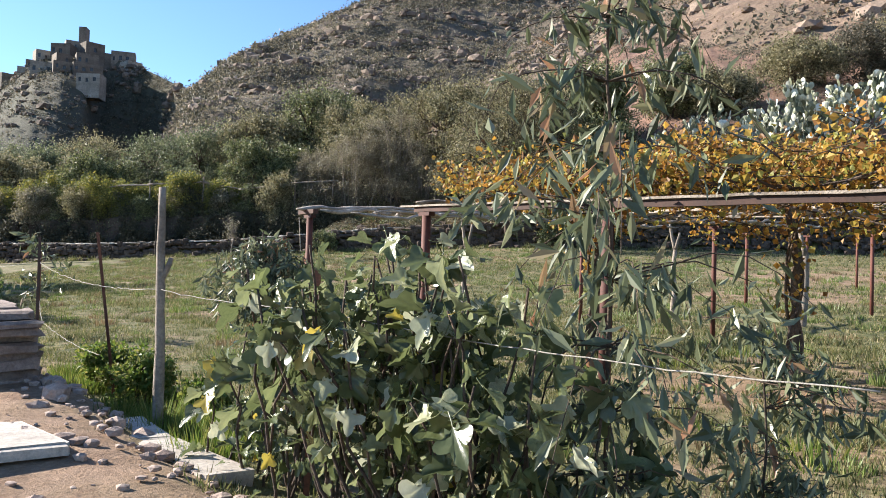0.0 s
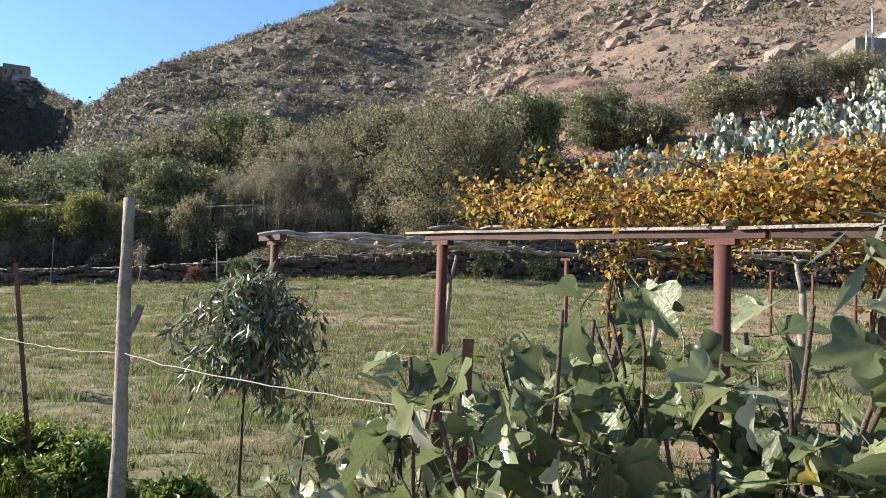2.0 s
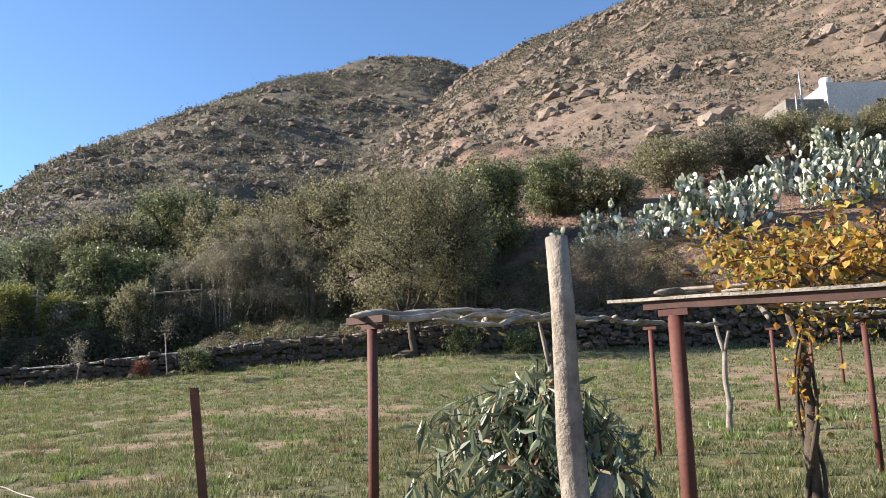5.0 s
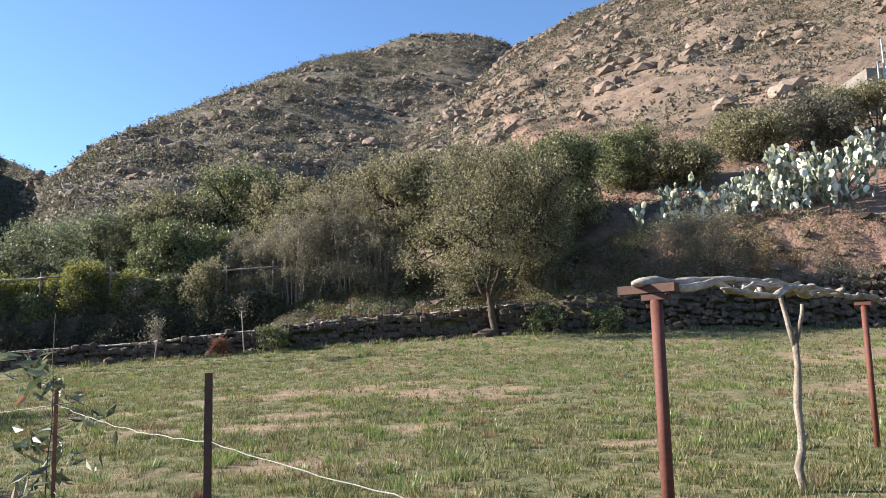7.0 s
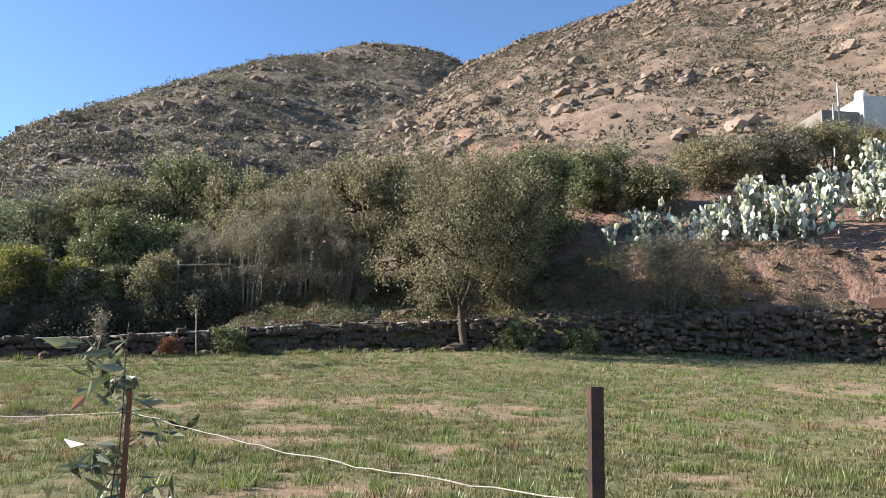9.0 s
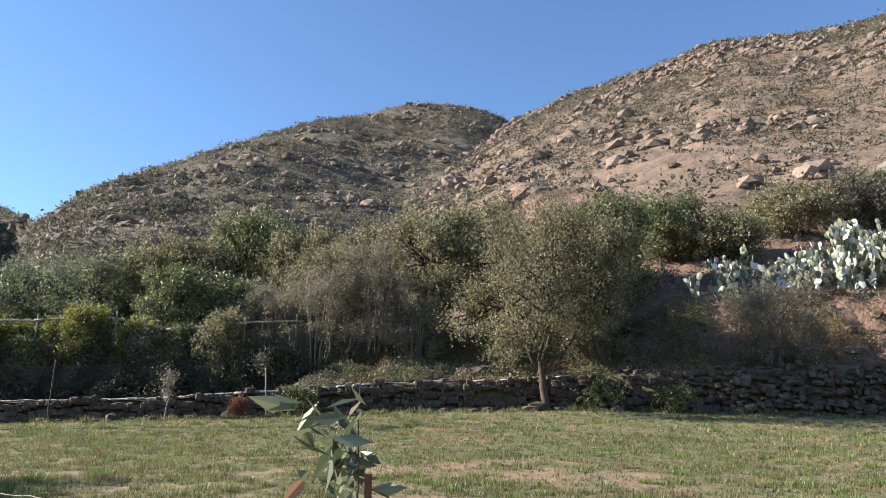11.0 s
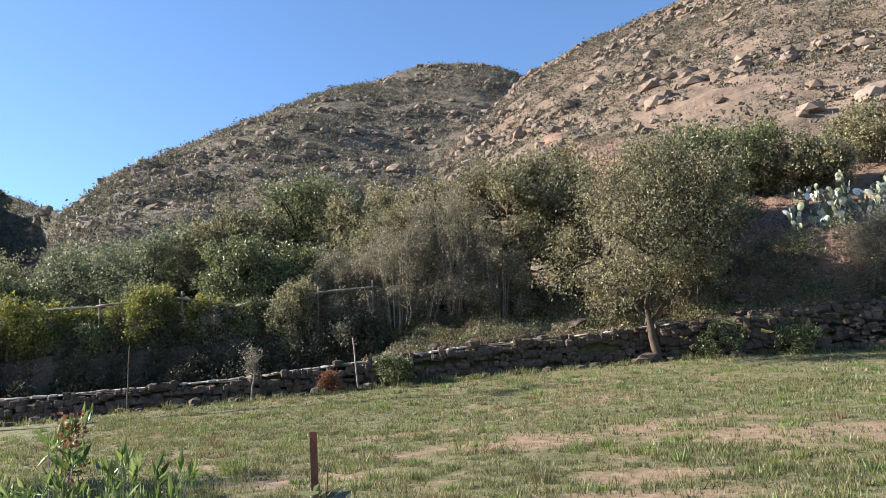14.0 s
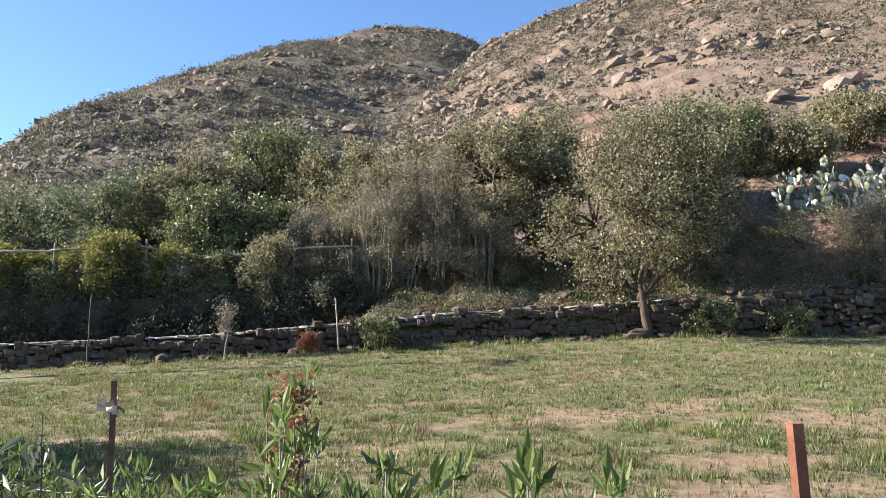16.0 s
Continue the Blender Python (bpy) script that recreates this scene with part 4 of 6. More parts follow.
def steel_post(x, y, z0, z1, r, root_label, group="pergola posts"):
    root = thing("pergola_post", (x, y, z0), root_label, "post", group)
    s = Soup()
    s.tube([(0, 0, -0.3), (0, 0, (z1 - z0) * 0.5), (0, 0, z1 - z0)], [r, r, r], 14)
    part("tube", s.mesh("tube", RED_STEEL, True), RED_STEEL, root)
    c = Soup()
    a = math.atan2(PERG_U[1], PERG_U[0])
    for lo, hi in (((-0.12, -0.05, z1 - z0 - 0.004), (0.12, 0.05, z1 - z0 + 0.046)),):
        c.box(lo, hi)
    cap = part("bracket", c.mesh("bracket", RED_STEEL), RED_STEEL, root, "welded steel channel bracket")
    cap.rotation_euler = (0, 0, a)
    w = Soup()
    w.box((-0.012, -0.045, z1 - z0 - 0.16), (0.012, 0.045, z1 - z0 - 0.002))
    rib = part("gusset", w.mesh("gusset", RED_STEEL), RED_STEEL, root)
    rib.rotation_euler = (0, 0, a + 1.57)
    return root


perg_rng = np.random.default_rng(9)
for i, j, r in [(-1, 0, 0.055), (0, 0, 0.06), (0.94, 0, 0.065), (2, 0, 0.06), (-1, 2, 0.045), (0, 2, 0.045), (-1, 4, 0.045), (1, 2, 0.045), (-1, 5, 0.04), (-1, 6, 0.04), (0, 4, 0.045), (0, 5, 0.04), (0, 6, 0.04), (1, 4, 0.045), (2, 2, 0.045)]:
    x, y = perg_xy(i, j)
    z0 = float(field_z(x, y))
    steel_post(x, y, z0, perg_top(j, i), r, "round red-oxide steel post carrying the pergola")


def forked_prop(x, y, z1, r, seed, label, mat=WEATHERED, fork=True):
    rng = np.random.default_rng(seed)
    z0 = float(field_z(x, y))
    root = thing("wooden_prop", (x, y, z0), label, "post", "wooden props of the pergola")
    h = z1 - z0
    s = Soup()
    line = wobble((0, 0, -0.2), (0.04, 0, h * 0.78), 9, 0.02, rng)
    s.tube(line, np.linspace(r * 1.25, r * 0.9, 9) * rng.uniform(0.85, 1.15, 9), 8)
    s.tube(wobble(line[-1] - (0, 0, 0.05), (-0.1, 0.05, h + 0.25), 5, 0.012, rng), np.linspace(r * 0.85, r * 0.5, 5), 7)
    if fork:
        s.tube(wobble(line[-1] - (0, 0, 0.05), (0.14, -0.05, h - 0.02), 5, 0.012, rng), np.linspace(r * 0.7, r * 0.45, 5), 7)
    s.tube(wobble(line[3], line[3] + (0.09, 0.02, 0.16), 4, 0.01, rng), np.linspace(r * 0.8, r * 0.35, 4), 6)
    part("stem", s.mesh("stem", mat, True), mat, root)
    return root


for i, j, r, seed, fk in [(-1, 1, 0.045, 3, True), (0, 1, 0.065, 4, False), (-1, 3, 0.06, 5, True), (0, 3, 0.075, 6, False), (1, 1, 0.07, 7, False), (1, 3, 0.07, 8, False)]:
    x, y = perg_xy(i, j)
    forked_prop(x, y, perg_top(j, i), r, seed, "crooked weathered branch propping up the pergola", WEATHERED if j != 1 or i < 0 else BARK, fk)

GNARL = "weathered logs of the pergola roof"


def roof_log(p0, p1, r0, r1, seed, amp=0.035, mat=None):
    rng = np.random.default_rng(seed)
    c = (np.asarray(p0) + np.asarray(p1)) / 2
    root = thing("pergola_log", c, "gnarled silver-grey weathered log lying on the pergola", "log", GNARL)
    s = log_soup(p0 - c, p1 - c, r0 * 1.15, r1 * 1.1, rng, 26, amp * 0.5, 12, 0.45)
    side = np.array((*PERG_U, 0)) * r0 * 1.1
    s2 = log_soup(p0 - c + side + (p1 - p0) * 0.1, p0 - c + (p1 - p0) * rng.uniform(0.6, 0.95) + side * 0.4 + (0, 0, 0.02), r0 * 0.5, r1 * 0.35, rng, 20, amp * 0.5)
    s.add(np.vstack(s2.v), np.vstack(s2.f))
    for k in range(3):
        t = rng.uniform(0.15, 0.85)
        b = (np.asarray(p0) * (1 - t) + np.asarray(p1) * t) - c
        s.tube(wobble(b, b + rng.normal(size=3) * (0.12, 0.12, 0.05), 4, 0.01, rng), [r0 * 0.8, r0 * 0.6, r0 * 0.45, r0 * 0.3], 6)
    part("stem", s.mesh("stem", mat or WEATHERED, True), mat or WEATHERED, root)


def on_perg(u, v, dz=0.0):
    p = PERG_O + u * PERG_U + v * PERG_V
    return np.array((p[0], p[1], perg_top(v / 3.45, u / 3.35) + 0.05 + dz))


# end row, then row by row
roof_log(on_perg(-3.45, -0.2, 0.09), on_perg(-3.25, 3.7, 0.09), 0.085, 0.06, 1, 0.05)
roof_log(on_perg(-3.2, 1.6, 0.1), on_perg(-3.4, 6.6, 0.1), 0.075, 0.055, 2, 0.05)
roof_log(on_perg(-3.0, 0.6, 0.05), on_perg(-3.05, 4.4, 0.06), 0.05, 0.04, 3, 0.05)
roof_log(on_perg(-3.3, 5.6, 0.06), on_perg(-3.4, 10.6, 0.06), 0.06, 0.05, 4, 0.04)
for k, u in enumerate((-0.1, 3.2, 6.6)):
    roof_log(on_perg(u, -0.1, 0.13), on_perg(u - 0.15, 3.9, 0.1), 0.065, 0.05, 10 + 3 * k)
    roof_log(on_perg(u + 0.05, 3.2, 0.12), on_perg(u, 7.4, 0.1), 0.06, 0.05, 11 + 3 * k)
    roof_log(on_perg(u + 0.3, 6.6, 0.1), on_perg(u, 11.5, 0.1), 0.055, 0.045, 12 + 3 * k)
for k, v in enumerate((1.2, 2.5, 4.4, 5.6, 7.0)):
    roof_log(on_perg(-0.6, v, 0.2), on_perg(4.3, v + 0.2, 0.2), 0.04, 0.03, 30 + k, 0.03)
    roof_log(on_perg(3.8, v + 0.1, 0.2), on_perg(9.0, v, 0.2), 0.04, 0.03, 40 + k, 0.03)


def beam(u0, u1, label, zoff, thick, wide, mat, v=0.0):
    a, b = on_perg(u0, v), on_perg(u1, v)
    L = float(np.linalg.norm((b - a)[:2]))
    root = thing("pergola_beam", a, label, "beam", "front beams of the pergola")
    root.rotation_euler = (0, -math.atan2(float((b - a)[2]), L), math.atan2(PERG_U[1], PERG_U[0]))
    s = Soup()
    n = 14
    rng = np.random.default_rng(int(u0 * 10) + 50)
    xs = np.linspace(0, L, n)
    y0, y1 = -wide / 2, wide / 2
    jz = rng.normal(size=n) * 0.004
    v_ = []
    for k in range(n):
        v_ += [(xs[k], y0, zoff + jz[k]), (xs[k], y1, zoff + jz[k]), (xs[k], y1, zoff + thick + jz[k]), (xs[k], y0, zoff + thick + jz[k])]
    f_ = [(0, 1, 2, 3), (4 * n - 1, 4 * n - 2, 4 * n - 3, 4 * n - 4)]
    for k in range(n - 1):
        q = 4 * k
        for e in range(4):
            g = (e + 1) % 4
            f_.append((q + e, q + 4 + e, q + 4 + g, q + g))
    s.add(v_, f_)
    part("bar", s.mesh("bar", mat), mat, root)


# steel bars carry the shade under the planks in their dark colour
beam(-0.25, 3.5, "steel beam along the pergola's front, coloured dark as if in shade", 0.0, 0.065, 0.07, SHADED_STEEL)
beam(3.54, 7.0, "steel beam along the pergola's front, coloured dark as if in shade", 0.0, 0.065, 0.07, SHADED_STEEL)
beam(-0.55, 3.2, "pale weathered plank on the pergola's front beam", 0.07, 0.025, 0.13, WEATHERED)
beam(3.3, 7.0, "pale weathered plank on the pergola's front beam", 0.07, 0.025, 0.13, WEATHERED)
for v in (0.0,):
    a = on_perg(-3.6, v)
    root = thing("pergola_beam", a, "short steel crosspiece on the end post, coloured dark as if in shade", "beam")
    root.rotation_euler = (0, 0, math.atan2(PERG_U[1], PERG_U[0]))
    s = Soup()
    s.box((-0.1, -0.05, 0.004), (0.45, 0.05, 0.08))
    part("bar", s.mesh("bar", SHADED_STEEL), SHADED_STEEL, root)


def grape_leaf_points():
    """The vine: canes wandering over the roof, leaves in heaps along them."""
    rng = np.random.default_rng(12)
    root = thing("grape_vine", on_perg(0, 3.4), "grape vine in yellow and orange autumn leaf over the pergola", "vine")
    o = on_perg(0, 3.4)
    canes, leafs = Soup(), Soup()
    for k in range(330):
        u, v = rng.uniform(0.75, 9.6), 0.2 + 6.6 * rng.uniform(0, 1) ** 1.9
        a = rng.uniform(0, 6.283)
        p = [on_perg(u, v, 0.16)]
        n = 9
        arch = rng.uniform(0.15, 1.0) * (0.35 + 1.1 * float(value_noise(np.array(u * 1.5), np.array(v * 1.2), 5)))
        hang = k % 11 == 0
        for q in range(n - 1):
            a += rng.normal() * 0.5
            u = min(max(u + math.cos(a) * 0.2, 0.35), 9.9)
            v = min(max(v + math.sin(a) * 0.22, 0.1), 7.3)
            p.append(on_perg(u, v, 0.1 - q * 0.05 if hang else 0.16 + 0.58 * arch * math.sin((q + 1) / n * 2.6)))
        p = np.array(p)
        canes.tube(p - o, np.linspace(0.013, 0.004, n), 4, False)
        for q in range(2, n):
            m = 9 if hang else int(rng.integers(7, 25))
            c = np.repeat(p[q][None], m, 0) + rng.normal(size=(m, 3)) * (0.13, 0.13, 0.08)
            leafs.leaves(c - o, 0.052 * rng.uniform(0.45, 1.7, m), rng, 0.95, 0.0, 0.5, 0.18)
    tip = wobble(on_perg(0.5, 1.2, 0.3), on_perg(-0.3, 1.9, 0.62), 8, 0.05, rng)
    for c in tip:
        leafs.leaves(c + rng.normal(size=(8, 3)) * 0.07 - o, 0.11, rng, 0.95, 0, 0.4)
    canes.tube(tip - o, np.linspace(0.01, 0.003, 8), 4, False)
    for i, j in ((0, 1), (1, 1), (1, 3)):
        x, y = perg_xy(i, j)
        foot_z, n = float(field_z(x, y)), 16
        for q in range(3):
            a = np.linspace(0, 5 + q, n) + 2.1 * q
            c = np.stack([x + 0.1 * np.cos(a), y + 0.1 * np.sin(a), np.linspace(foot_z - 0.1, perg_top(j, i) + 0.1, n)], -1)
            climb = Soup()
            climb.tube(c - o, np.linspace(0.028, 0.014, n), 6)
            part("stem", climb.mesh("stem", BARK, True), BARK, root)
            up = c[rng.integers(7, n, 46)] + rng.normal(size=(46, 3)) * (0.09, 0.09, 0.08)
            leafs.leaves(up - o, 0.075 * rng.uniform(0.5, 1.5, 46), rng, 0.95, 0.0, 0.6, 0.18)
    part("cane_tangle", canes.mesh("cane_tangle", BARK), BARK, root)
    part("foliage", leafs.mesh("foliage", VINE_LEAF), VINE_LEAF, root)


grape_leaf_points()


# ---------- fence along the path ----------
def fence_rod(x, y, z1, lean, mat, label, w=0.035, name="fence_post"):
    z0 = float(field_z(x, y))
    root = thing(name, (x, y, z0), label, "post", "fence posts beside the path")
    s = Soup()
    h = z1 - z0
    n = 6
    t = np.linspace(-0.15, 1, n)
    # an angle iron: two thin legs
    for a, b in (((-w / 2, -0.004), (w / 2, 0.004)), ((-w / 2, 0.004), (-w / 2 + 0.008, w))):
        v, f = [], []
        for q in t:
            ox, oy = lean[0] * q, lean[1] * q
            v += [(a[0] + ox, a[1] + oy, q * h), (b[0] + ox, a[1] + oy, q * h), (b[0] + ox, b[1] + oy, q * h), (a[0] + ox, b[1] + oy, q * h)]
        f += [(3, 2, 1, 0), (4 * n - 4, 4 * n - 3, 4 * n - 2, 4 * n - 1)]
        for k in range(n - 1):
            for e in range(4):
                g = (e + 1) % 4
                f.append((4 * k + e, 4 * k + g, 4 * k + 4 + g, 4 * k + 4 + e))
        s.add(v, f)
    part("bar", s.mesh("bar", mat), mat, root)
    return root


fence_rod(2.15, -0.25, 1.5, (-0.15, -0.2), RUST_STEEL, "slightly leaning rusty angle-iron fence post", 0.032)
fence_rod(-0.66, 2.31, 1.52, (-0.02, 0.0), BLACK_STEEL, "upright rusty angle-iron fence post", 0.042)
fence_rod(5.17, -3.05, 1.2, (0.03, 0.0), RUST_STEEL, "short rusty red angle-iron post beside the fig", 0.04)


def rough_pole():
    """The tall weathered pole with a stub of a branch."""
    rng = np.random.default_rng(4)
    x, y = 3.18, -1.33
    z0 = float(field_z(x, y))
    root = thing("fence_post", (x, y, z0), "tall grey weathered wooden pole with a branch stub", "post", "fence posts beside the path")
    s = Soup()
    h = 1.88 - z0
    line = wobble((0.055, 0, -0.2), (0.0, 0, h), 14, 0.005, rng)
    s.tube(line, np.linspace(0.05, 0.032, 14) * rng.uniform(0.92, 1.08, 14), 12)
    b = line[9]
    s.tube(wobble(b - (0, 0, 0.12), b + (0.09, 0.02, 0.1), 5, 0.003, rng), [0.03, 0.03, 0.028, 0.026, 0.02], 8)
    part("stem", s.mesh("stem", POLE_WOOD, True), POLE_WOOD, root)


rough_pole()


def cord(name, points, r, label):
    """A sagging twisted cord through the points."""
    rng = np.random.default_rng(int(points[0][0] * 100) % 1000 + 3)
    line = []
    for a, b in zip(points[:-1], points[1:]):
        a, b = np.array(a, float), np.array(b, float)
        L = np.linalg.norm(b - a)
        n = max(8, int(L / 0.12))
        t = np.linspace(0, 1, n, endpoint=False)
        sag = 0.012 * L * (4 * t * (1 - t))
        q = a + (b - a) * t[:, None]
        q[:, 2] -= sag
        q += rng.normal(size=q.shape) * 0.004
        line += list(q)
    line.append(np.array(points[-1], float))
    s = Soup()
    line = np.array(line)
    s.tube(line - line[0], r, 5)
    ob = new(name, s.mesh(name, WIRE, True))
    ob.location = line[0]
    return tagged(ob, label, "twine", "twine of the fence")


fence_rod(-2.98, 5.5, 1.36, (-0.05, 0.05), RUST_STEEL, "leaning rusty red angle-iron fence post", 0.036)
fence_rod(-6.62, 8.84, 1.5, (-0.05, 0.02), RUST_STEEL, "leaning rusty red angle-iron fence post", 0.038)
fence_rod(-9.35, 10.75, 1.6, (-0.03, 0.0), BLACK_STEEL, "thin dark fence post with a white rag", 0.03)
fence_rod(-13.0, 14.2, 1.55, (0.03, 0.0), BLACK_STEEL, "thin dark fence post", 0.03)
cord("twine", [(7.6, -5.4, 0.9), (5.17, -3.05, 0.94), (3.2, -1.36, 0.97), (1.98, -0.38, 0.95), (-0.66, 2.31, 1.15), (-3.01, 5.53, 1.22), (-6.7, 8.78, 1.0), (-9.37, 10.75, 1.0), (-13, 14.2, 1.0)], 0.0032, "pale twisted cord strung between the fence posts")
cord("twine", [(2.02, -0.36, 0.22), (-0.62, 2.36, 0.3), (-2.99, 5.51, 0.42)], 0.003, "lower pale cord of the fence")


# ---------- saplings ----------
def gum_sapling(name, label, at_xy, height, clumps, seed, stem_r=0.012, leaf=0.13, lean=(0.0, 0.0), base_z=None, crown_low=0.2, width=0.4, per=26, aspect=0.2, droop=1.5):
    """A slender stem with hanging lance-shaped leaves."""
    rng = np.random.default_rng(seed)
    x, y = at_xy
    z0 = float(field_z(x, y)) if base_z is None else base_z
    root = thing(name, (x, y, z0), label, "sapling", "gum saplings along the fence")
    wood, lv = Soup(), Soup()
    stem = wobble((0, 0, -0.1), (lean[0], lean[1], height * 0.96), 12, 0.012, rng)
    wood.tube(stem, np.linspace(stem_r, stem_r * 0.35, 12), 7)
    for k in range(clumps):
        t = crown_low + (0.98 - crown_low) * (k + rng.uniform(0.1, 0.9)) / clumps
        b = stem[min(11, int(t * 11))]
        a = rng.uniform(0, 6.283)
        reach = width * math.sin(math.pi * min(0.95, max(0.15, (t - crown_low) / (1.02 - crown_low)))) ** 0.6 * rng.uniform(0.35, 1.2)
        rise = rng.uniform(-0.15, 0.5) * reach
        e = b + np.array((math.cos(a) * reach, math.sin(a) * reach, rise))
        line = wobble(b, e, 7, 0.016, rng)
        line[:, 2] -= np.linspace(0, 1, 7) ** 3 * reach * rng.uniform(0.2, 0.8)
        wood.tube(line, np.linspace(stem_r * 0.4, stem_r * 0.12, 7), 4, False)
        for q, c in enumerate(line[2:]):
            m = max(2, int(per / 4 * rng.uniform(0.4, 1.5)))
            lv.leaves(np.repeat(c[None], m, 0) + rng.normal(size=(m, 3)) * (0.03, 0.03, 0.04), leaf * rng.uniform(0.5, 1.3, m), rng, aspect, 0.0, droop, 0.06)
    part("stem", wood.mesh("stem", BARK, True), BARK, root)
    part("foliage", lv.mesh("foliage", EUC_LEAF), EUC_LEAF, root)
    return root


gum_sapling("gum_sapling", "tall thin gum sapling with long hanging leaves", (6.95, -4.15), 3.4, 84, 1, 0.013, 0.15, width=0.76, per=14, crown_low=0.16, aspect=0.26)
gum_sapling("gum_sapling", "low bushy gum sapling with grey-green hanging leaves", (7.75, -3.6), 1.4, 42, 6, 0.01, 0.14, width=0.7, per=15, crown_low=0.3, aspect=0.24)
gum_sapling("gum_sapling", "bushy dome-shaped gum sapling tied to a stake", (3.45, 0.42), 1.95, 92, 2, 0.016, 0.125, width=0.62, per=34, crown_low=0.6, aspect=0.27, droop=1.5)
gum_sapling("gum_sapling", "sparse young gum sapling beside a rusty stake", (-3.09, 5.58), 2.25, 17, 3, 0.009, 0.2, width=0.56, per=9, crown_low=0.42, aspect=0.32, droop=0.7)
gum_sapling("gum_sapling", "small young gum sapling beside a rusty stake", (-6.55, 8.5), 1.76, 12, 4, 0.009, 0.19, width=0.24, per=9, crown_low=0.55, aspect=0.36, droop=0.5)


def mesh_arrays(me):
    v = np.array([q.co[:] for q in me.vertices])
    tri = []
    for p in me.polygons:
        q = list(p.vertices)
        for a in range(1, len(q) - 1):
            tri.append((q[0], q[a], q[a + 1]))
    return v, np.array(tri)


# ---------- fig ----------
def fig_leaf_mesh(k):
    """A lobed fig leaf, bent along its midrib."""
    rng = np.random.default_rng(200 + k)
    th = np.linspace(-2.75, 2.75, 25)
    lob = 0.5 + 0.42 * np.abs(np.cos(th * 2.1)) ** 1.4 * (1 + 0.25 * np.cos(th)) + 0.02 * rng.normal(size=25)
    x, y = np.sin(th) * lob * 0.62, 0.42 + np.cos(th) * lob * 0.6
    cup, sag = rng.uniform(0.15, 0.6), rng.uniform(0.05, 0.5)
    rim = np.stack([x, y, cup * np.abs(x) - sag * y ** 2 + 0.025 * rng.normal(size=25)], -1)
    mid = np.stack([x * 0.45, 0.2 + (y - 0.2) * 0.55, cup * 0.3 * np.abs(x) - sag * (0.2 + (y - 0.2) * 0.55) ** 2], -1)
    v = np.vstack([[(0, 0, 0)], mid, rim])
    f = []
    for i in range(24):
        f.append((0, 1 + i, 2 + i, 2 + i))
        f.append((1 + i, 26 + i, 27 + i, 2 + i))
    s = Soup()
    s.add(v, f)
    stalk = Soup()
    s.tube([(0, -0.45, 0.12), (0, -0.2, 0.02), (0, 0.0, 0.0)], [0.018, 0.018, 0.014], 4, False)
    return s.mesh("leaf", FIG_LEAF, True)


def fig_bush():
    rng = np.random.default_rng(21)
    x0, y0 = 5.4, -3.2
    z0 = float(field_z(x0, y0))
    root = thing("fig_bush", (x0, y0, z0), "young fig bush with broad lobed green leaves", "bush")
    meshes = [fig_leaf_mesh(k) for k in range(6)]
    shapes = [mesh_arrays(m) for m in meshes]
    vv, ff, base = [], [], 0
    for k in range(104):
        s0 = rng.uniform(-1.25, 1.1) if k < 56 else rng.uniform(0.2, 1.9)                   # along the fence
        b = np.array((PATH_D[0] * -s0, PATH_D[1] * -s0, -0.05)) + np.array((rng.normal() * 0.14, rng.normal() * 0.14, 0))
        tall = float(np.interp(s0, [-1.3, -0.9, -0.4, 0.4, 1.0, 1.9], [0.95, 1.1, 1.58, 1.72, 1.5, 1.1])) + rng.uniform(-0.6, 0.08)
        e = b + np.array((rng.normal() * 0.24, rng.normal() * 0.24, tall))
        line = wobble(b, e, 8, 0.03, rng)
        stem = Soup()
        stem.tube(line, np.linspace(0.011, 0.006, 8), 6)
        part("stem", stem.mesh("stem", BARK, True), BARK, root)
        for q in range(13):
            t = rng.uniform(0.15, 1.0) ** 0.75
            c = line[min(7, int(t * 7.99))]
            a = rng.uniform(0, 6.283)
            size = rng.uniform(0.08, 0.17) if t > 0.6 else rng.uniform(0.06, 0.13)
            off = rng.uniform(0.04, 0.13)
            m = Matrix.Translation(Vector(c) + Vector((math.cos(a) * off, math.sin(a) * off, 0.0))) @ Euler((rng.uniform(-1.9, 0.6), rng.uniform(-0.9, 0.9), a - 1.57)).to_matrix().to_4x4() @ Matrix.Diagonal((size, size * rng.uniform(1.0, 1.3), size, 1))
            if q < 3:
                ob = new("leaf", meshes[rng.integers(6)])
                ob.parent = root
                ob.matrix_basis = m
            else:
                v, f = shapes[rng.integers(6)]
                mm = np.array(m)
                vv.append(v @ mm[:3, :3].T + mm[:3, 3])
                ff.append(f + base)
                base += len(v)
    rest = part("foliage", fast_mesh("foliage", np.vstack(vv), np.vstack(ff), FIG_LEAF_JOINED, True), FIG_LEAF_JOINED, root)
    tagged(rest, kind="stuff")


fig_bush()


# ---------- terrace wall ----------
def stone_mesh(k, mat):
    rng = np.random.default_rng(300 + k)
    bm = bmesh.new()
    bmesh.ops.create_cube(bm, size=1)
    bmesh.ops.bevel(bm, geom=list(bm.edges), offset=0.2, segments=1, affect="EDGES")
    for v in bm.verts:
        v.co += Vector(rng.uniform(-0.1, 0.1, 3))
    me = bpy.data.meshes.new("stone")
    bm.to_mesh(me)
    bm.free()
    me.materials.append(mat)
    return me


STONES = [stone_mesh(k, STONE) for k in range(8)]


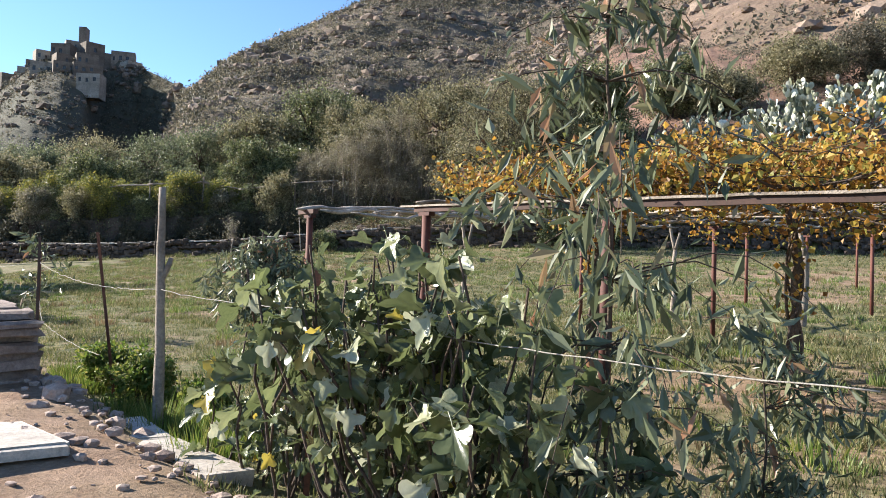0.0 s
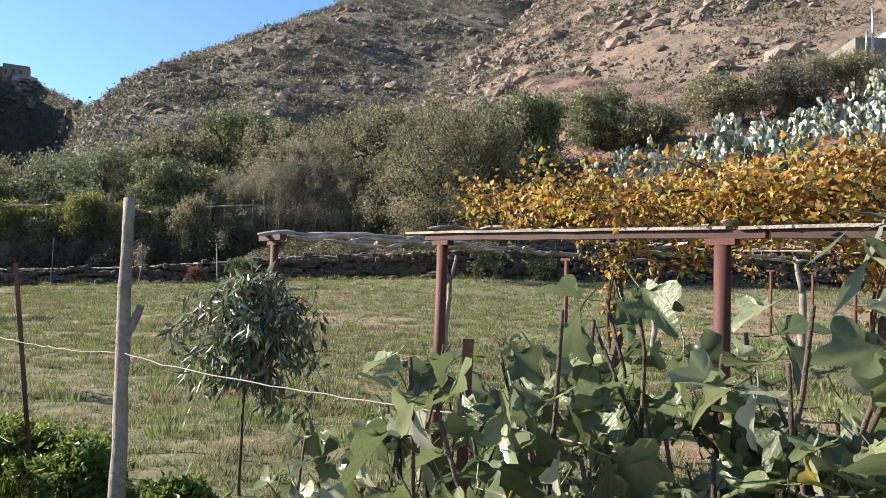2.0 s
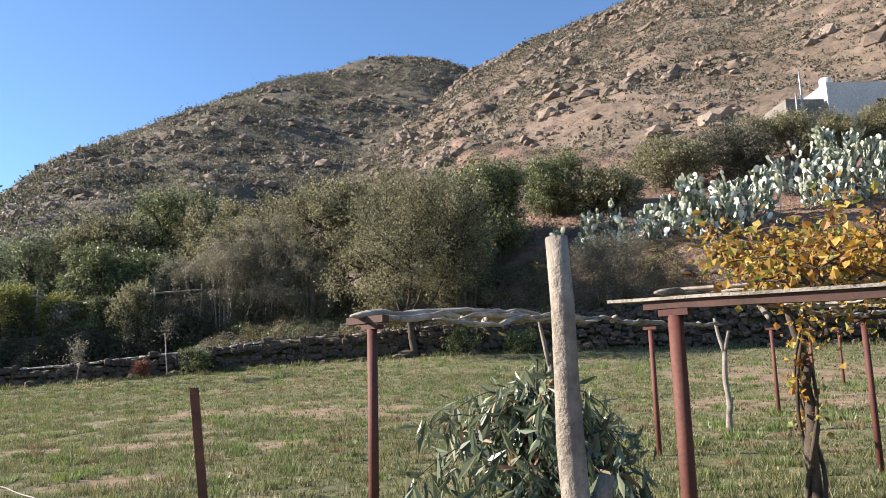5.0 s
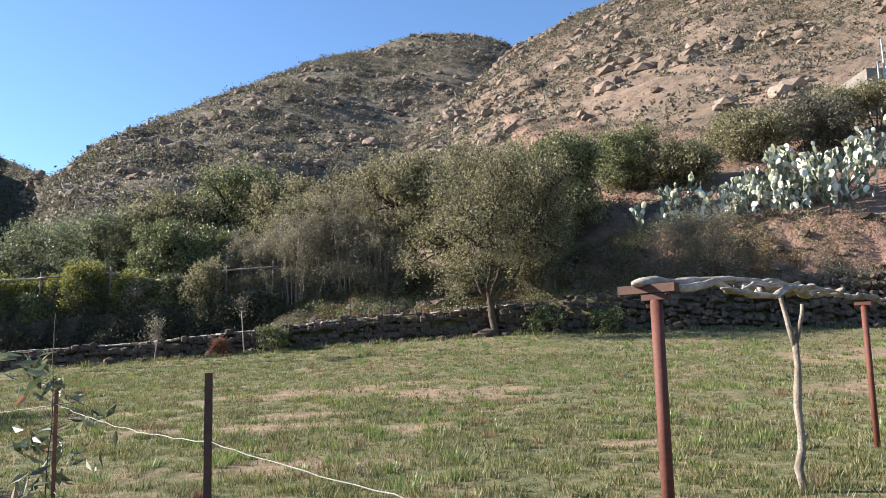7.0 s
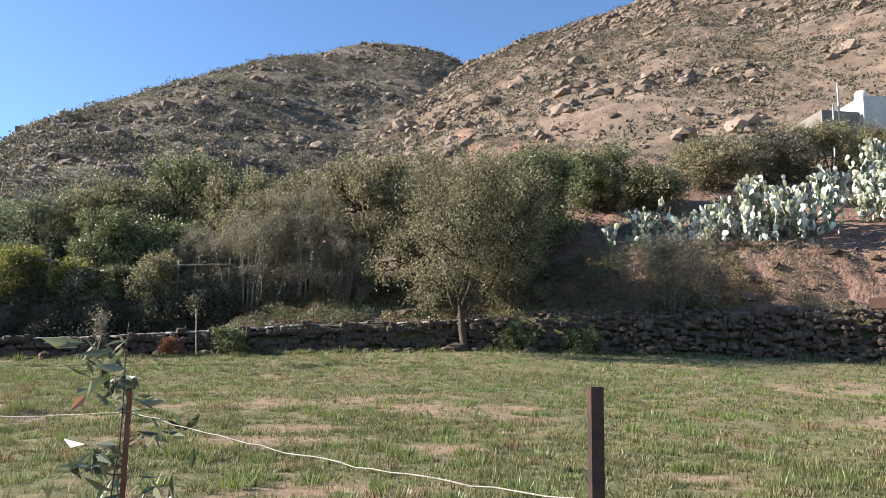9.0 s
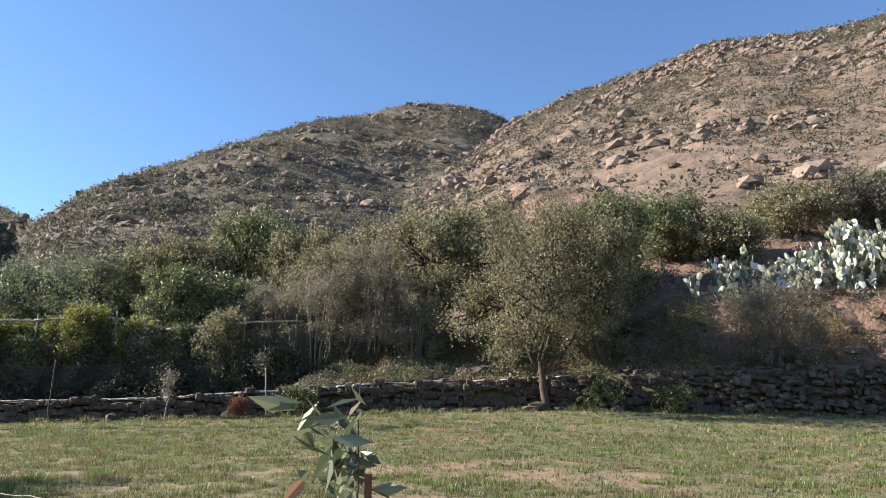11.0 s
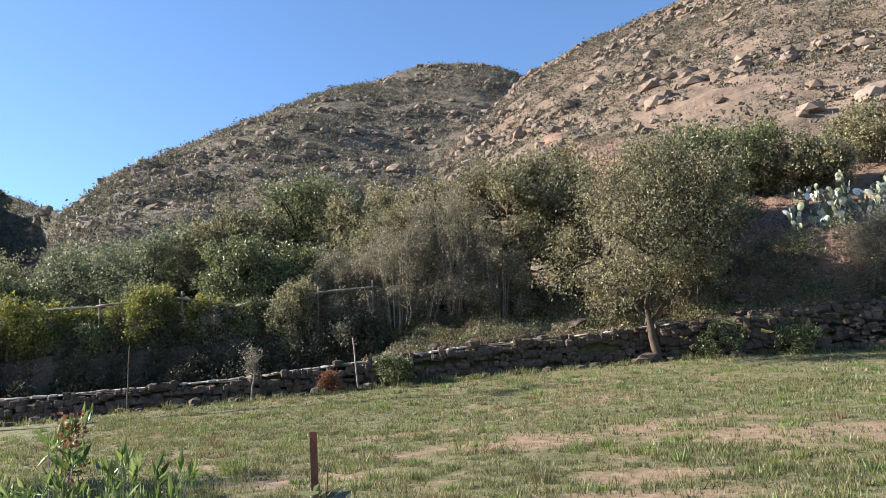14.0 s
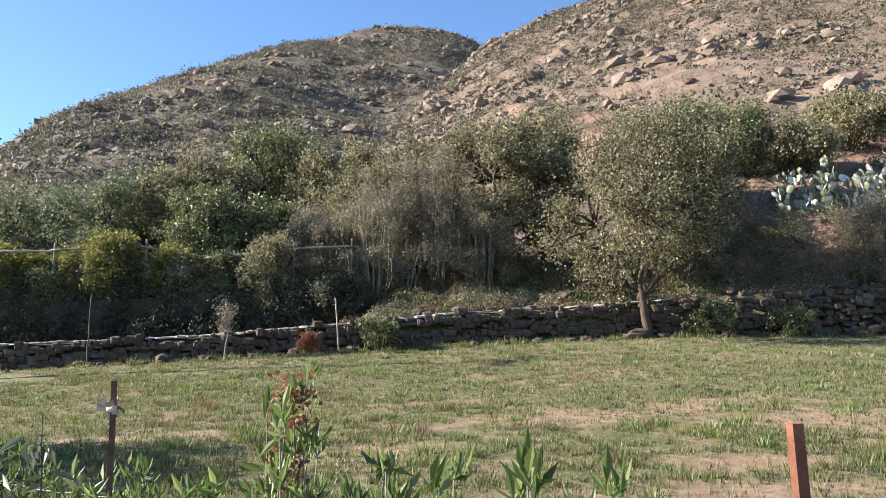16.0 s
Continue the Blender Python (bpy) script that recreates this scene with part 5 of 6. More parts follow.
def terrace_wall():
    rng = np.random.default_rng(41)
    root = thing("terrace_wall", (0, 37.6, 2.2), "rough dry-stone terrace wall of brown field stones", "wall", kind="structure")
    o = np.array((0, 37.6, 2.2))
    shapes = [mesh_arrays(m) for m in STONES]
    near, vv, ff, base = 0, [], [], 0
    for course in range(20):
        x = -46.0 + rng.uniform(0, 0.3)
        while x < 40:
            rubble = float(smooth(5, 9, x))
            w = rng.uniform(0.14, 0.34) if rng.uniform() < 0.65 else rng.uniform(0.3, 0.55)
            y = float(wall_y(x + w / 2))
            zb, zt = float(field_z(x + w / 2, y - 0.3)) - 0.06, float(wall_top(x + w / 2)) + (0.12 + 0.25 * rubble) * float(fbm(x * 0.9, 0.0, 3, 9))
            hh = 0.2
            z = zb + course * hh + 0.3 * float(fbm(x * 1.3, course * 3.7, 3, 12))
            if z + hh * 0.5 > zt or (rubble > 0.5 and rng.uniform() < 0.1):
                x += w
                continue
            h = hh * rng.uniform(0.65, 1.7)
            slope = math.atan2(float(wall_y(x + 0.5) - wall_y(x - 0.5)), 1)
            turn = 0.08 + 0.24 * rubble
            c = (x + w / 2, y - 0.12 - 0.14 * rubble * (1 - course / 9) + rng.uniform(-0.07, 0.07) * (1 + rubble), z + h / 2)
            m = Matrix.Translation(Vector(c) - Vector(o)) @ Euler((rng.uniform(-turn, turn), rng.uniform(-turn, turn) * 1.3, slope + rng.uniform(-turn, turn))).to_matrix().to_4x4() @ Matrix.Diagonal((w * 1.04, rng.uniform(0.3, 0.42), h * 1.06, 1))
            k = rng.integers(8)
            if -4.6 < x < 5.2 and near < 300:
                ob = new("stone", STONES[k])
                ob.parent = root
                ob.matrix_basis = m
                near += 1
            else:
                v, f = shapes[k]
                mm = np.array(m)
                vv.append(v @ mm[:3, :3].T + mm[:3, 3])
                ff.append(f + base)
                base += len(v)
            x += w
    ob = part("stonework", fast_mesh("stonework", np.vstack(vv), np.vstack(ff), STONE_JOINED), STONE_JOINED, root)
    tagged(ob, kind="stuff")
    x = -46.0
    while x < 5.0:
        w = rng.uniform(0.25, 0.95)
        y = float(wall_y(x + w / 2))
        slope = math.atan2(float(wall_top(x + 1) - wall_top(x - 1)), 2)
        cap = new("capstone", CAPS[rng.integers(4)])
        cap.parent = root
        cap.matrix_basis = Matrix.Translation(Vector((x + w / 2, y + 0.14 + rng.uniform(-0.05, 0.05), float(wall_top(x + w / 2)) + 0.04)) - Vector(o)) @ Euler((rng.uniform(-0.06, 0.06), -slope + rng.uniform(-0.03, 0.03), rng.uniform(-0.1, 0.1))).to_matrix().to_4x4() @ Matrix.Diagonal((w * 1.03, rng.uniform(0.4, 0.75), rng.uniform(0.06, 0.13), 1))
        x += w * (1 if x < -6 else rng.uniform(1.0, 1.6))


CAPS = [stone_mesh(20 + k, CAP_STONE) for k in range(4)]
terrace_wall()


def loose_rocks(name, label, n, region, size, seed, mat):
    """Rubble: region gives x, y from two random numbers."""
    rng = np.random.default_rng(seed)
    vv, ff, base = [], [], 0
    for k in range(n):
        v, f = rock_shape(rng)
        x, y = region(rng)
        s = size * rng.gamma(2.0, 0.5) + size * 0.25
        w = v * (s * rng.uniform(0.7, 1.4), s * rng.uniform(0.7, 1.2), s * rng.uniform(0.45, 0.8))
        a = rng.uniform(0, 6.28)
        w = np.stack([w[:, 0] * math.cos(a) - w[:, 1] * math.sin(a), w[:, 0] * math.sin(a) + w[:, 1] * math.cos(a), w[:, 2]], -1)
        vv.append(w + (x, y, float(land_z(x, y)) + s * 0.2))
        ff.append(f + base)
        base += len(v)
    return tagged(new(name, fast_mesh(name, np.vstack(vv), np.vstack(ff), mat)), label, "rubble", kind="stuff")


def by_wall(rng):
    x = rng.uniform(-30, 28)
    return x, float(wall_y(x)) - 0.4 - abs(rng.normal()) * 0.35


def on_terrace(rng):
    x = rng.uniform(-8, 28)
    return x, float(wall_y(x)) + rng.uniform(0.5, 6)


def path_edge(rng):
    s, v = rng.uniform(-6.5, 0.8), 1.95 - abs(rng.normal()) * 0.55
    p = PATH_O + s * PATH_D + v * PATH_N
    return float(p[0]), float(p[1])


loose_rocks("wall_rubble", "fallen stones along the foot of the wall", 170, by_wall, 0.13, 51, STONE_JOINED)
loose_rocks("terrace_rocks", "brown boulders on the terrace behind the wall", 280, on_terrace, 0.17, 52, STONE_JOINED)
loose_rocks("path_rubble", "pinkish broken rock along the path's edge", 240, path_edge, 0.034, 53, PATH_ROCK)


def slab(s, v, L, W, H, turn, seed, label):
    rng = np.random.default_rng(seed)
    p = PATH_O + s * PATH_D + v * PATH_N
    bm = bmesh.new()
    bmesh.ops.create_cube(bm, size=1)
    bmesh.ops.bevel(bm, geom=list(bm.edges), offset=0.04, segments=2, affect="EDGES")
    for q in bm.verts:
        q.co = Vector((q.co.x * L, q.co.y * W, q.co.z * H)) + Vector(rng.uniform(-0.012, 0.012, 3))
    ob = part("concrete_slab", bm, CONCRETE)
    ob.matrix_basis = Matrix.Translation((float(p[0]), float(p[1]), float(field_z(*p)) + H * 0.12)) @ Euler((0.03, 0.02, math.atan2(PATH_D[1], PATH_D[0]) + turn)).to_matrix().to_4x4()
    tagged(ob, label, "slab", "concrete slabs on the path")


slab(-3.2, 1.95, 1.3, 0.36, 0.12, 0.05, 1, "pale worn concrete kerb slab at the path's edge")
slab(-1.95, 1.98, 1.1, 0.34, 0.12, -0.06, 2, "pale worn concrete kerb slab at the path's edge")
slab(-2.6, 0.75, 1.5, 0.7, 0.08, 0.1, 3, "pale cracked concrete slab on the path")
slab(-1.1, 0.6, 1.2, 0.7, 0.08, -0.08, 4, "pale cracked concrete slab on the path")


def stone_stack():
    """A stack of flat rough stones, laid in uneven courses."""
    rng = np.random.default_rng(88)
    p = PATH_O - 0.15 * PATH_D + 1.17 * PATH_N
    z0 = float(field_z(*p)) - 0.03
    root = thing("stone_stack", (float(p[0]), float(p[1]), z0), "stack of flat pinkish-grey stones beside the path", "stack")
    root.rotation_euler = (0, 0, math.atan2(PATH_D[1], PATH_D[0]))
    z = 0.0
    for course in range(9):
        h = rng.uniform(0.05, 0.095)
        x = -0.8 + rng.uniform(0, 0.22)
        while x < 0.7:
            w = rng.uniform(0.25, 0.75)
            bm = bmesh.new()
            bmesh.ops.create_cube(bm, size=1)
            bmesh.ops.bevel(bm, geom=list(bm.edges), offset=0.08, segments=1, affect="EDGES")
            for q in bm.verts:
                q.co = Vector((q.co.x * w * 1.02, q.co.y * 0.6 * rng.uniform(0.86, 1.08), q.co.z * h * 1.05)) + Vector(rng.uniform(-0.02, 0.02, 3))
            ob = part("stone", bm, STACK_ROCK, root)
            ob.location = (x + w / 2, rng.uniform(-0.03, 0.03), z + h / 2)
            ob.rotation_euler = (rng.uniform(-0.04, 0.04) - 0.03, rng.uniform(-0.03, 0.03), rng.uniform(-0.06, 0.06))
            x += w
        z += h


stone_stack()


# ---------- grass ----------
def grass():
    rng = np.random.default_rng(61)
    vv = []

    def patch(n, sampler, h_lo, h_hi, width, blades):
        x, y = sampler(n)
        b = bareness(x, y)
        big = fbm(x * 0.35, y * 0.35, 4, 14)
        fine = fbm(x * 3.1, y * 3.1, 3, 15)
        keep = rng.uniform(0, 1, n) > 1.05 * b + np.clip(-0.1 - 1.1 * fine - 0.5 * big, 0, 0.9)
        keep &= (y < wall_y(x) - 0.25)
        x, y, big, fine = x[keep], y[keep], big[keep], fine[keep]
        z = field_z(x, y)
        h = rng.uniform(h_lo, h_hi, len(x)) * (0.75 + 1.5 * np.clip(fine + 0.3 * big, -0.3, 0.8))
        for k in range(blades):
            a = rng.uniform(0, 6.283, len(x))
            r = rng.uniform(0, 0.05, len(x))
            bx, by = x + np.cos(a) * r, y + np.sin(a) * r
            lean = rng.uniform(0.1, 0.7, len(x)) * h
            t = rng.uniform(0, 6.283, len(x))
            w = width * rng.uniform(0.6, 1.3, len(x))
            hk = h * rng.uniform(0.55, 1.1, len(x))
            p0 = np.stack([bx - np.sin(t) * w, by + np.cos(t) * w, z - 0.01], -1)
            p1 = np.stack([bx + np.sin(t) * w, by - np.cos(t) * w, z - 0.01], -1)
            p2 = np.stack([bx + np.cos(a) * lean, by + np.sin(a) * lean, z + hk], -1)
            vv.append(np.stack([p0, p1, p2], 1).reshape(-1, 3))

    def band(v0, v1, s0, s1):
        def f(n):
            v, s = rng.uniform(v0, v1, n), rng.uniform(s0, s1, n)
            return PATH_O[0] + s * PATH_D[0] + v * PATH_N[0], PATH_O[1] + s * PATH_D[1] + v * PATH_N[1]
        return f
    patch(42000, band(1.7, 7.5, -9, 22), 0.04, 0.12, 0.006, 4)
    patch(80000, band(6.5, 15, -14, 38), 0.05, 0.14, 0.009, 4)
    patch(96000, band(14, 26, -22, 44), 0.05, 0.11, 0.013, 3)
    patch(50000, band(25, 44, -30, 44), 0.06, 0.12, 0.019, 3)
    v = np.vstack(vv)
    me = fast_mesh("grass", v, np.arange(len(v)).reshape(-1, 3), GRASS)
    tagged(new("grass", me), "short green and straw-coloured field grass", "grass", kind="stuff")


grass()


def tufts(name, label, spots, mat, seed, width=0.008):
    """Tall clumps: x, y, radius, height, blades."""
    rng = np.random.default_rng(seed)
    vv = []
    for x, y, r, h, n in spots:
        a, q = rng.uniform(0, 6.283, n), np.sqrt(rng.uniform(0, 1, n)) * r
        bx, by = x + np.cos(a) * q, y + np.sin(a) * q
        z = field_z(bx, by)
        hk = h * rng.uniform(0.5, 1.1, n) * (1 - 0.5 * (q / r) ** 2)
        t, l = rng.uniform(0, 6.283, n), rng.uniform(0.15, 0.6, n) * hk
        w = width * rng.uniform(0.6, 1.3, n)
        p0 = np.stack([bx - np.sin(t) * w, by + np.cos(t) * w, z - 0.01], -1)
        p1 = np.stack([bx + np.sin(t) * w, by - np.cos(t) * w, z - 0.01], -1)
        p2 = np.stack([bx + np.cos(a) * l, by + np.sin(a) * l, z + hk], -1)
        vv.append(np.stack([p0, p1, p2], 1).reshape(-1, 3))
    v = np.vstack(vv)
    tagged(new(name, fast_mesh(name, v, np.arange(len(v)).reshape(-1, 3), mat)), label, "grass", kind="stuff")


tall_rng = np.random.default_rng(8)
tall = []
for k in range(44):
    s, v = tall_rng.uniform(-3.0, 2.2), 2.15 + abs(tall_rng.normal()) * 0.5
    p = PATH_O + s * PATH_D + v * PATH_N
    tall.append((float(p[0]), float(p[1]), tall_rng.uniform(0.12, 0.32), tall_rng.uniform(0.12, 0.36), 170))
tufts("tall_grass", "tall fresh green grass growing along the kerb", tall, TALL_GRASS, 71)
for k, (s_, v_, h_, r_) in enumerate([(-0.35, 2.55, 0.62, 0.4), (0.5, 2.5, 0.55, 0.38), (1.3, 2.6, 0.5, 0.35), (-1.1, 2.9, 0.36, 0.3)]):
    p = PATH_O + s_ * PATH_D + v_ * PATH_N
    make_tree("bush", "small bright yellow-green bush beside the kerb", "bush", (float(p[0]), float(p[1]), float(field_z(*p))), h_, r_, 90 + k, leaf=TALL_GRASS, stems=8, twigs=420, per=9,
              leaf_size=0.05, sigma=0.05, bare=0.0, low=0.1, trunk_r=0.008, group="small bushes beside the kerb")
clumps = []
for k in range(1300):
    s, v = tall_rng.uniform(-16, 40), tall_rng.uniform(4, 33)
    p = PATH_O + s * PATH_D + v * PATH_N
    if float(p[1]) < float(wall_y(p[0])) - 0.6:
        clumps.append((float(p[0]), float(p[1]), tall_rng.uniform(0.12, 0.38), tall_rng.uniform(0.1, 0.26), 70))
tufts("weed_clumps", "grey-green weed clumps scattered over the field", clumps[::2], WEED_LEAF, 72, 0.012)
tufts("dry_clumps", "dry brownish weed clumps scattered over the field", clumps[1::4], DRY_LEAF, 74, 0.01)
tufts("green_clumps", "fresh green grass clumps scattered over the field", clumps[3::4], TALL_GRASS, 75, 0.01)
edge = []
for k in range(150):
    x = tall_rng.uniform(-30, 26)
    edge.append((x, float(wall_y(x)) - tall_rng.uniform(0.4, 1.3), tall_rng.uniform(0.2, 0.5), tall_rng.uniform(0.15, 0.45), 60))
tufts("wall_grass", "straw-green grass along the foot of the wall", edge, GRASS, 73, 0.014)


# ---------- herbs beside the path ----------
HERB = "herbs along the path's edge"


def herb(x, y, height, seed, label, stems=7, leaf=0.12, aspect=0.24, head=False, spread_r=0.14):
    """Upright stems with lance-shaped leaves, some with a rusty seed head."""
    rng = np.random.default_rng(seed)
    z0 = float(field_z(x, y))
    root = thing("herb", (x, y, z0), label, "plant", HERB)
    wood, lv = Soup(), Soup()
    for k in range(stems):
        a = rng.uniform(0, 6.283)
        r = spread_r * rng.uniform(0.2, 1)
        h = height * rng.uniform(0.7, 1.05)
        line = wobble((math.cos(a) * r * 0.4, math.sin(a) * r * 0.4, -0.05), (math.cos(a) * r * 1.6, math.sin(a) * r * 1.6, h), 9, 0.01, rng)
        wood.tube(line, np.linspace(0.007, 0.003, 9), 5)
        for c in line[2:]:
            m = 11
            lv.leaves(np.repeat(c[None], m, 0) + rng.normal(size=(m, 3)) * 0.02, leaf * rng.uniform(0.6, 1.2, m), rng, aspect, 2.0, 0.0, 0.06)
        if head and k < 2:
            t = line[-1] + np.linspace(-0.6, 0.6, 150)[:, None] * np.array((0, 0, 0.17)) + rng.normal(size=(150, 3)) * (0.045, 0.045, 0.02)
            seedh = Soup()
            seedh.leaves(t, 0.03, rng, 0.8)
            part("seed_head", seedh.mesh("seed_head", RUST_LEAF), RUST_LEAF, root, "rusty red seed head")
    part("stalk", wood.mesh("stalk", TWIG, True), TWIG, root)
    part("foliage", lv.mesh("foliage", HERB_LEAF), HERB_LEAF, root)


herb(-8.5, 9.85, 1.78, 1, "tall upright herb with narrow green leaves", 8)
herb(-8.36, 9.72, 1.9, 2, "tall dock plant with rusty red seed heads", 8, head=True)
for k, (x, y, h) in enumerate([(-8.85, 10.15, 1.42), (-8.65, 9.6, 1.35), (-8.1, 9.5, 1.5), (-7.95, 9.3, 1.62), (-7.55, 8.95, 1.55), (-7.46, 8.86, 1.66), (-7.75, 9.05, 1.35),
                               (-9.6, 10.9, 1.3), (-9.9, 11.2, 1.28), (-9.15, 10.4, 1.35), (-8.2, 9.25, 1.3), (-10.3, 11.5, 1.4)]):
    herb(x, y, h, 10 + k, "upright herb with narrow green leaves", 7 + k % 3)
herb_rng = np.random.default_rng(31)
for k in range(48):
    q = k / 47
    x, y = -7.2 - 5.6 * q + herb_rng.normal() * 0.16, 8.75 + 5.0 * q + 0.25 + abs(herb_rng.normal()) * 0.35
    herb(x, y, herb_rng.uniform(0.85, 1.35), 50 + k, "leafy green herb in a dense patch by the path", int(herb_rng.integers(6, 10)), leaf=0.11, spread_r=0.22)
gum_sapling("gum_sapling", "sparse young gum sapling beside a thin post", (-9.75, 10.8), 1.85, 12, 5, 0.009, 0.13, width=0.3, per=12, crown_low=0.45, aspect=0.3)


def rag():
    rng = np.random.default_rng(2)
    s = Soup()
    s.leaves(rng.normal(size=(16, 3)) * (0.02, 0.02, 0.01), 0.065, rng, 0.9, 0, 0.5)
    ob = new("rag", s.mesh("rag", CAP_STONE))
    ob.location = (-9.37, 10.75, 1.46)
    tagged(ob, "scrap of white rag tied to a thin post", "rag")


rag()


# ---------- poles, rail ----------
def stick(name, label, category, p0, p1, r0, r1, mat, seed, group="", amp=0.01):
    p0, p1 = np.array(p0, float), np.array(p1, float)
    s = Soup()
    s.tube(wobble((0, 0, 0), p1 - p0, 8, amp, np.random.default_rng(seed)), np.linspace(r0, r1, 8), 7)
    ob = new(name, s.mesh(name, mat, True))
    ob.location = p0
    return tagged(ob, label, category, group)


def foot(x, y):
    return (x, y, float(land_z(x, y)) - 0.1)


stick("marker_pole", "thin pale pole standing at the foot of the wall", "pole", foot(-8.75, 37.3), (-8.95, 37.35, 4.25), 0.035, 0.03, WEATHERED, 1)
stick("marker_pole", "thin dark stick standing on the wall", "pole", (-3.4, 37.9, 3.6), (-3.45, 37.9, 4.8), 0.025, 0.02, BARK, 2)
stick("marker_pole", "thin dark stick standing before the wall", "pole", foot(-18.3, 37.2), (-18.3, 37.2, 4.3), 0.03, 0.025, BARK, 3)
RAIL = [(-27.3, 6.5), (-24.5, 6.75), (-22.2, 6.85), (-18.3, 7.1), (-15.4, 6.6), (-11.7, 7.06), (-8.7, 7.3)]
rail_root = thing("rail_fence", (-17.5, 42.3, 4.85), "old pole fence of pale crooked rails on rough posts", "fence")
for k, (a, b) in enumerate(zip(RAIL[:-1], RAIL[1:])):
    s = Soup()
    s.tube(wobble((a[0] - 0.2 + 18, 0.0, a[1] - 5), (b[0] + 0.2 + 18, 0.05, b[1] - 5), 8, 0.02, np.random.default_rng(k)), np.linspace(0.06, 0.045, 8), 7)
    part("rail", s.mesh("rail", WEATHERED, True), WEATHERED, rail_root)
for k, x in enumerate((-26.6, -22.3, -18.3, -14.9, -11.6, -8.9)):
    z = float(land_z(x + 0.5, 42.36))
    zt = float(np.interp(x, [q[0] for q in RAIL], [q[1] for q in RAIL])) + 0.35
    s = Soup()
    s.tube(wobble((x + 18, 0.06, z - 5.1), (x + 18.05, 0.06, zt - 5), 7, 0.015, np.random.default_rng(30 + k)), np.linspace(0.06, 0.045, 7), 7)
    part("post", s.mesh("post", POLE_WOOD, True), POLE_WOOD, rail_root)


def utility_pole():
    x, y = -34.0, 37.6
    z0 = float(land_z(x, y))
    root = thing("utility_pole", (x, y, z0), "grey utility pole with a crossarm and insulators", "pole")
    s = Soup()
    s.tube([(0, 0, -0.4), (0, 0, 8), (0, 0, 18.2 - z0)], [0.19, 0.16, 0.12], 10)
    part("pole", s.mesh("pole", STEEL_GREY, True), STEEL_GREY, root)
    c = Soup()
    c.box((-1.6, -0.06, 17.1 - z0), (1.7, 0.06, 17.28 - z0))
    arm = part("crossarm", c.mesh("crossarm", FRAME_PAINT), FRAME_PAINT, root)
    arm.rotation_euler = (0, 0, 0.7)
    d = Soup()
    d.tube([(0.05, 0, 16.2 - z0), (0.7, 0, 17.1 - z0)], [0.04, 0.04], 6)
    br = part("brace", d.mesh("brace", FRAME_PAINT), FRAME_PAINT, root)
    br.rotation_euler = (0, 0, 0.7)
    for k, q in enumerate((-1.5, 1.6)):
        e = Soup()
        e.tube([(q, 0, 17.28 - z0), (q, 0, 17.4 - z0), (q, 0, 17.48 - z0), (q, 0, 17.6 - z0)], [0.05, 0.11, 0.06, 0.09], 8)
        ins = part("insulator", e.mesh("insulator", FRAME_PAINT), FRAME_PAINT, root)
        ins.rotation_euler = (0, 0, 0.7)


utility_pole()


# ---------- houses ----------
def holed_wall(w, h, t, holes):
    """A wall in the xz plane, its face at y=0, with real openings (x0, z0, x1, z1)."""
    s = Soup()
    xs = sorted({0.0, w, *[q[0] for q in holes], *[q[2] for q in holes]})
    zs = sorted({0.0, h, *[q[1] for q in holes], *[q[3] for q in holes]})
    nx, nz = len(xs), len(zs)
    v = [(x, y, z) for y in (0, t) for x in xs for z in zs]

    def at(i, j, k):
        return k * nx * nz + i * nz + j
    solid = {}
    for i in range(nx - 1):
        for j in range(nz - 1):
            mx, mz = (xs[i] + xs[i + 1]) / 2, (zs[j] + zs[j + 1]) / 2
            solid[i, j] = not any(q[0] < mx < q[2] and q[1] < mz < q[3] for q in holes)
    f = []
    for (i, j), full in solid.items():
        if not full:
            continue
        f.append((at(i, j, 0), at(i + 1, j, 0), at(i + 1, j + 1, 0), at(i, j + 1, 0)))
        f.append((at(i, j, 1), at(i, j + 1, 1), at(i + 1, j + 1, 1), at(i + 1, j, 1)))
        for di, dj, p, q in ((-1, 0, (i, j + 1), (i, j)), (1, 0, (i + 1, j), (i + 1, j + 1)), (0, -1, (i, j), (i + 1, j)), (0, 1, (i + 1, j + 1), (i, j + 1))):
            if not solid.get((i + di, j + dj), False):
                f.append((at(*p, 0), at(*p, 1), at(*q, 1), at(*q, 0)))
    s.add(v, f)
    return s


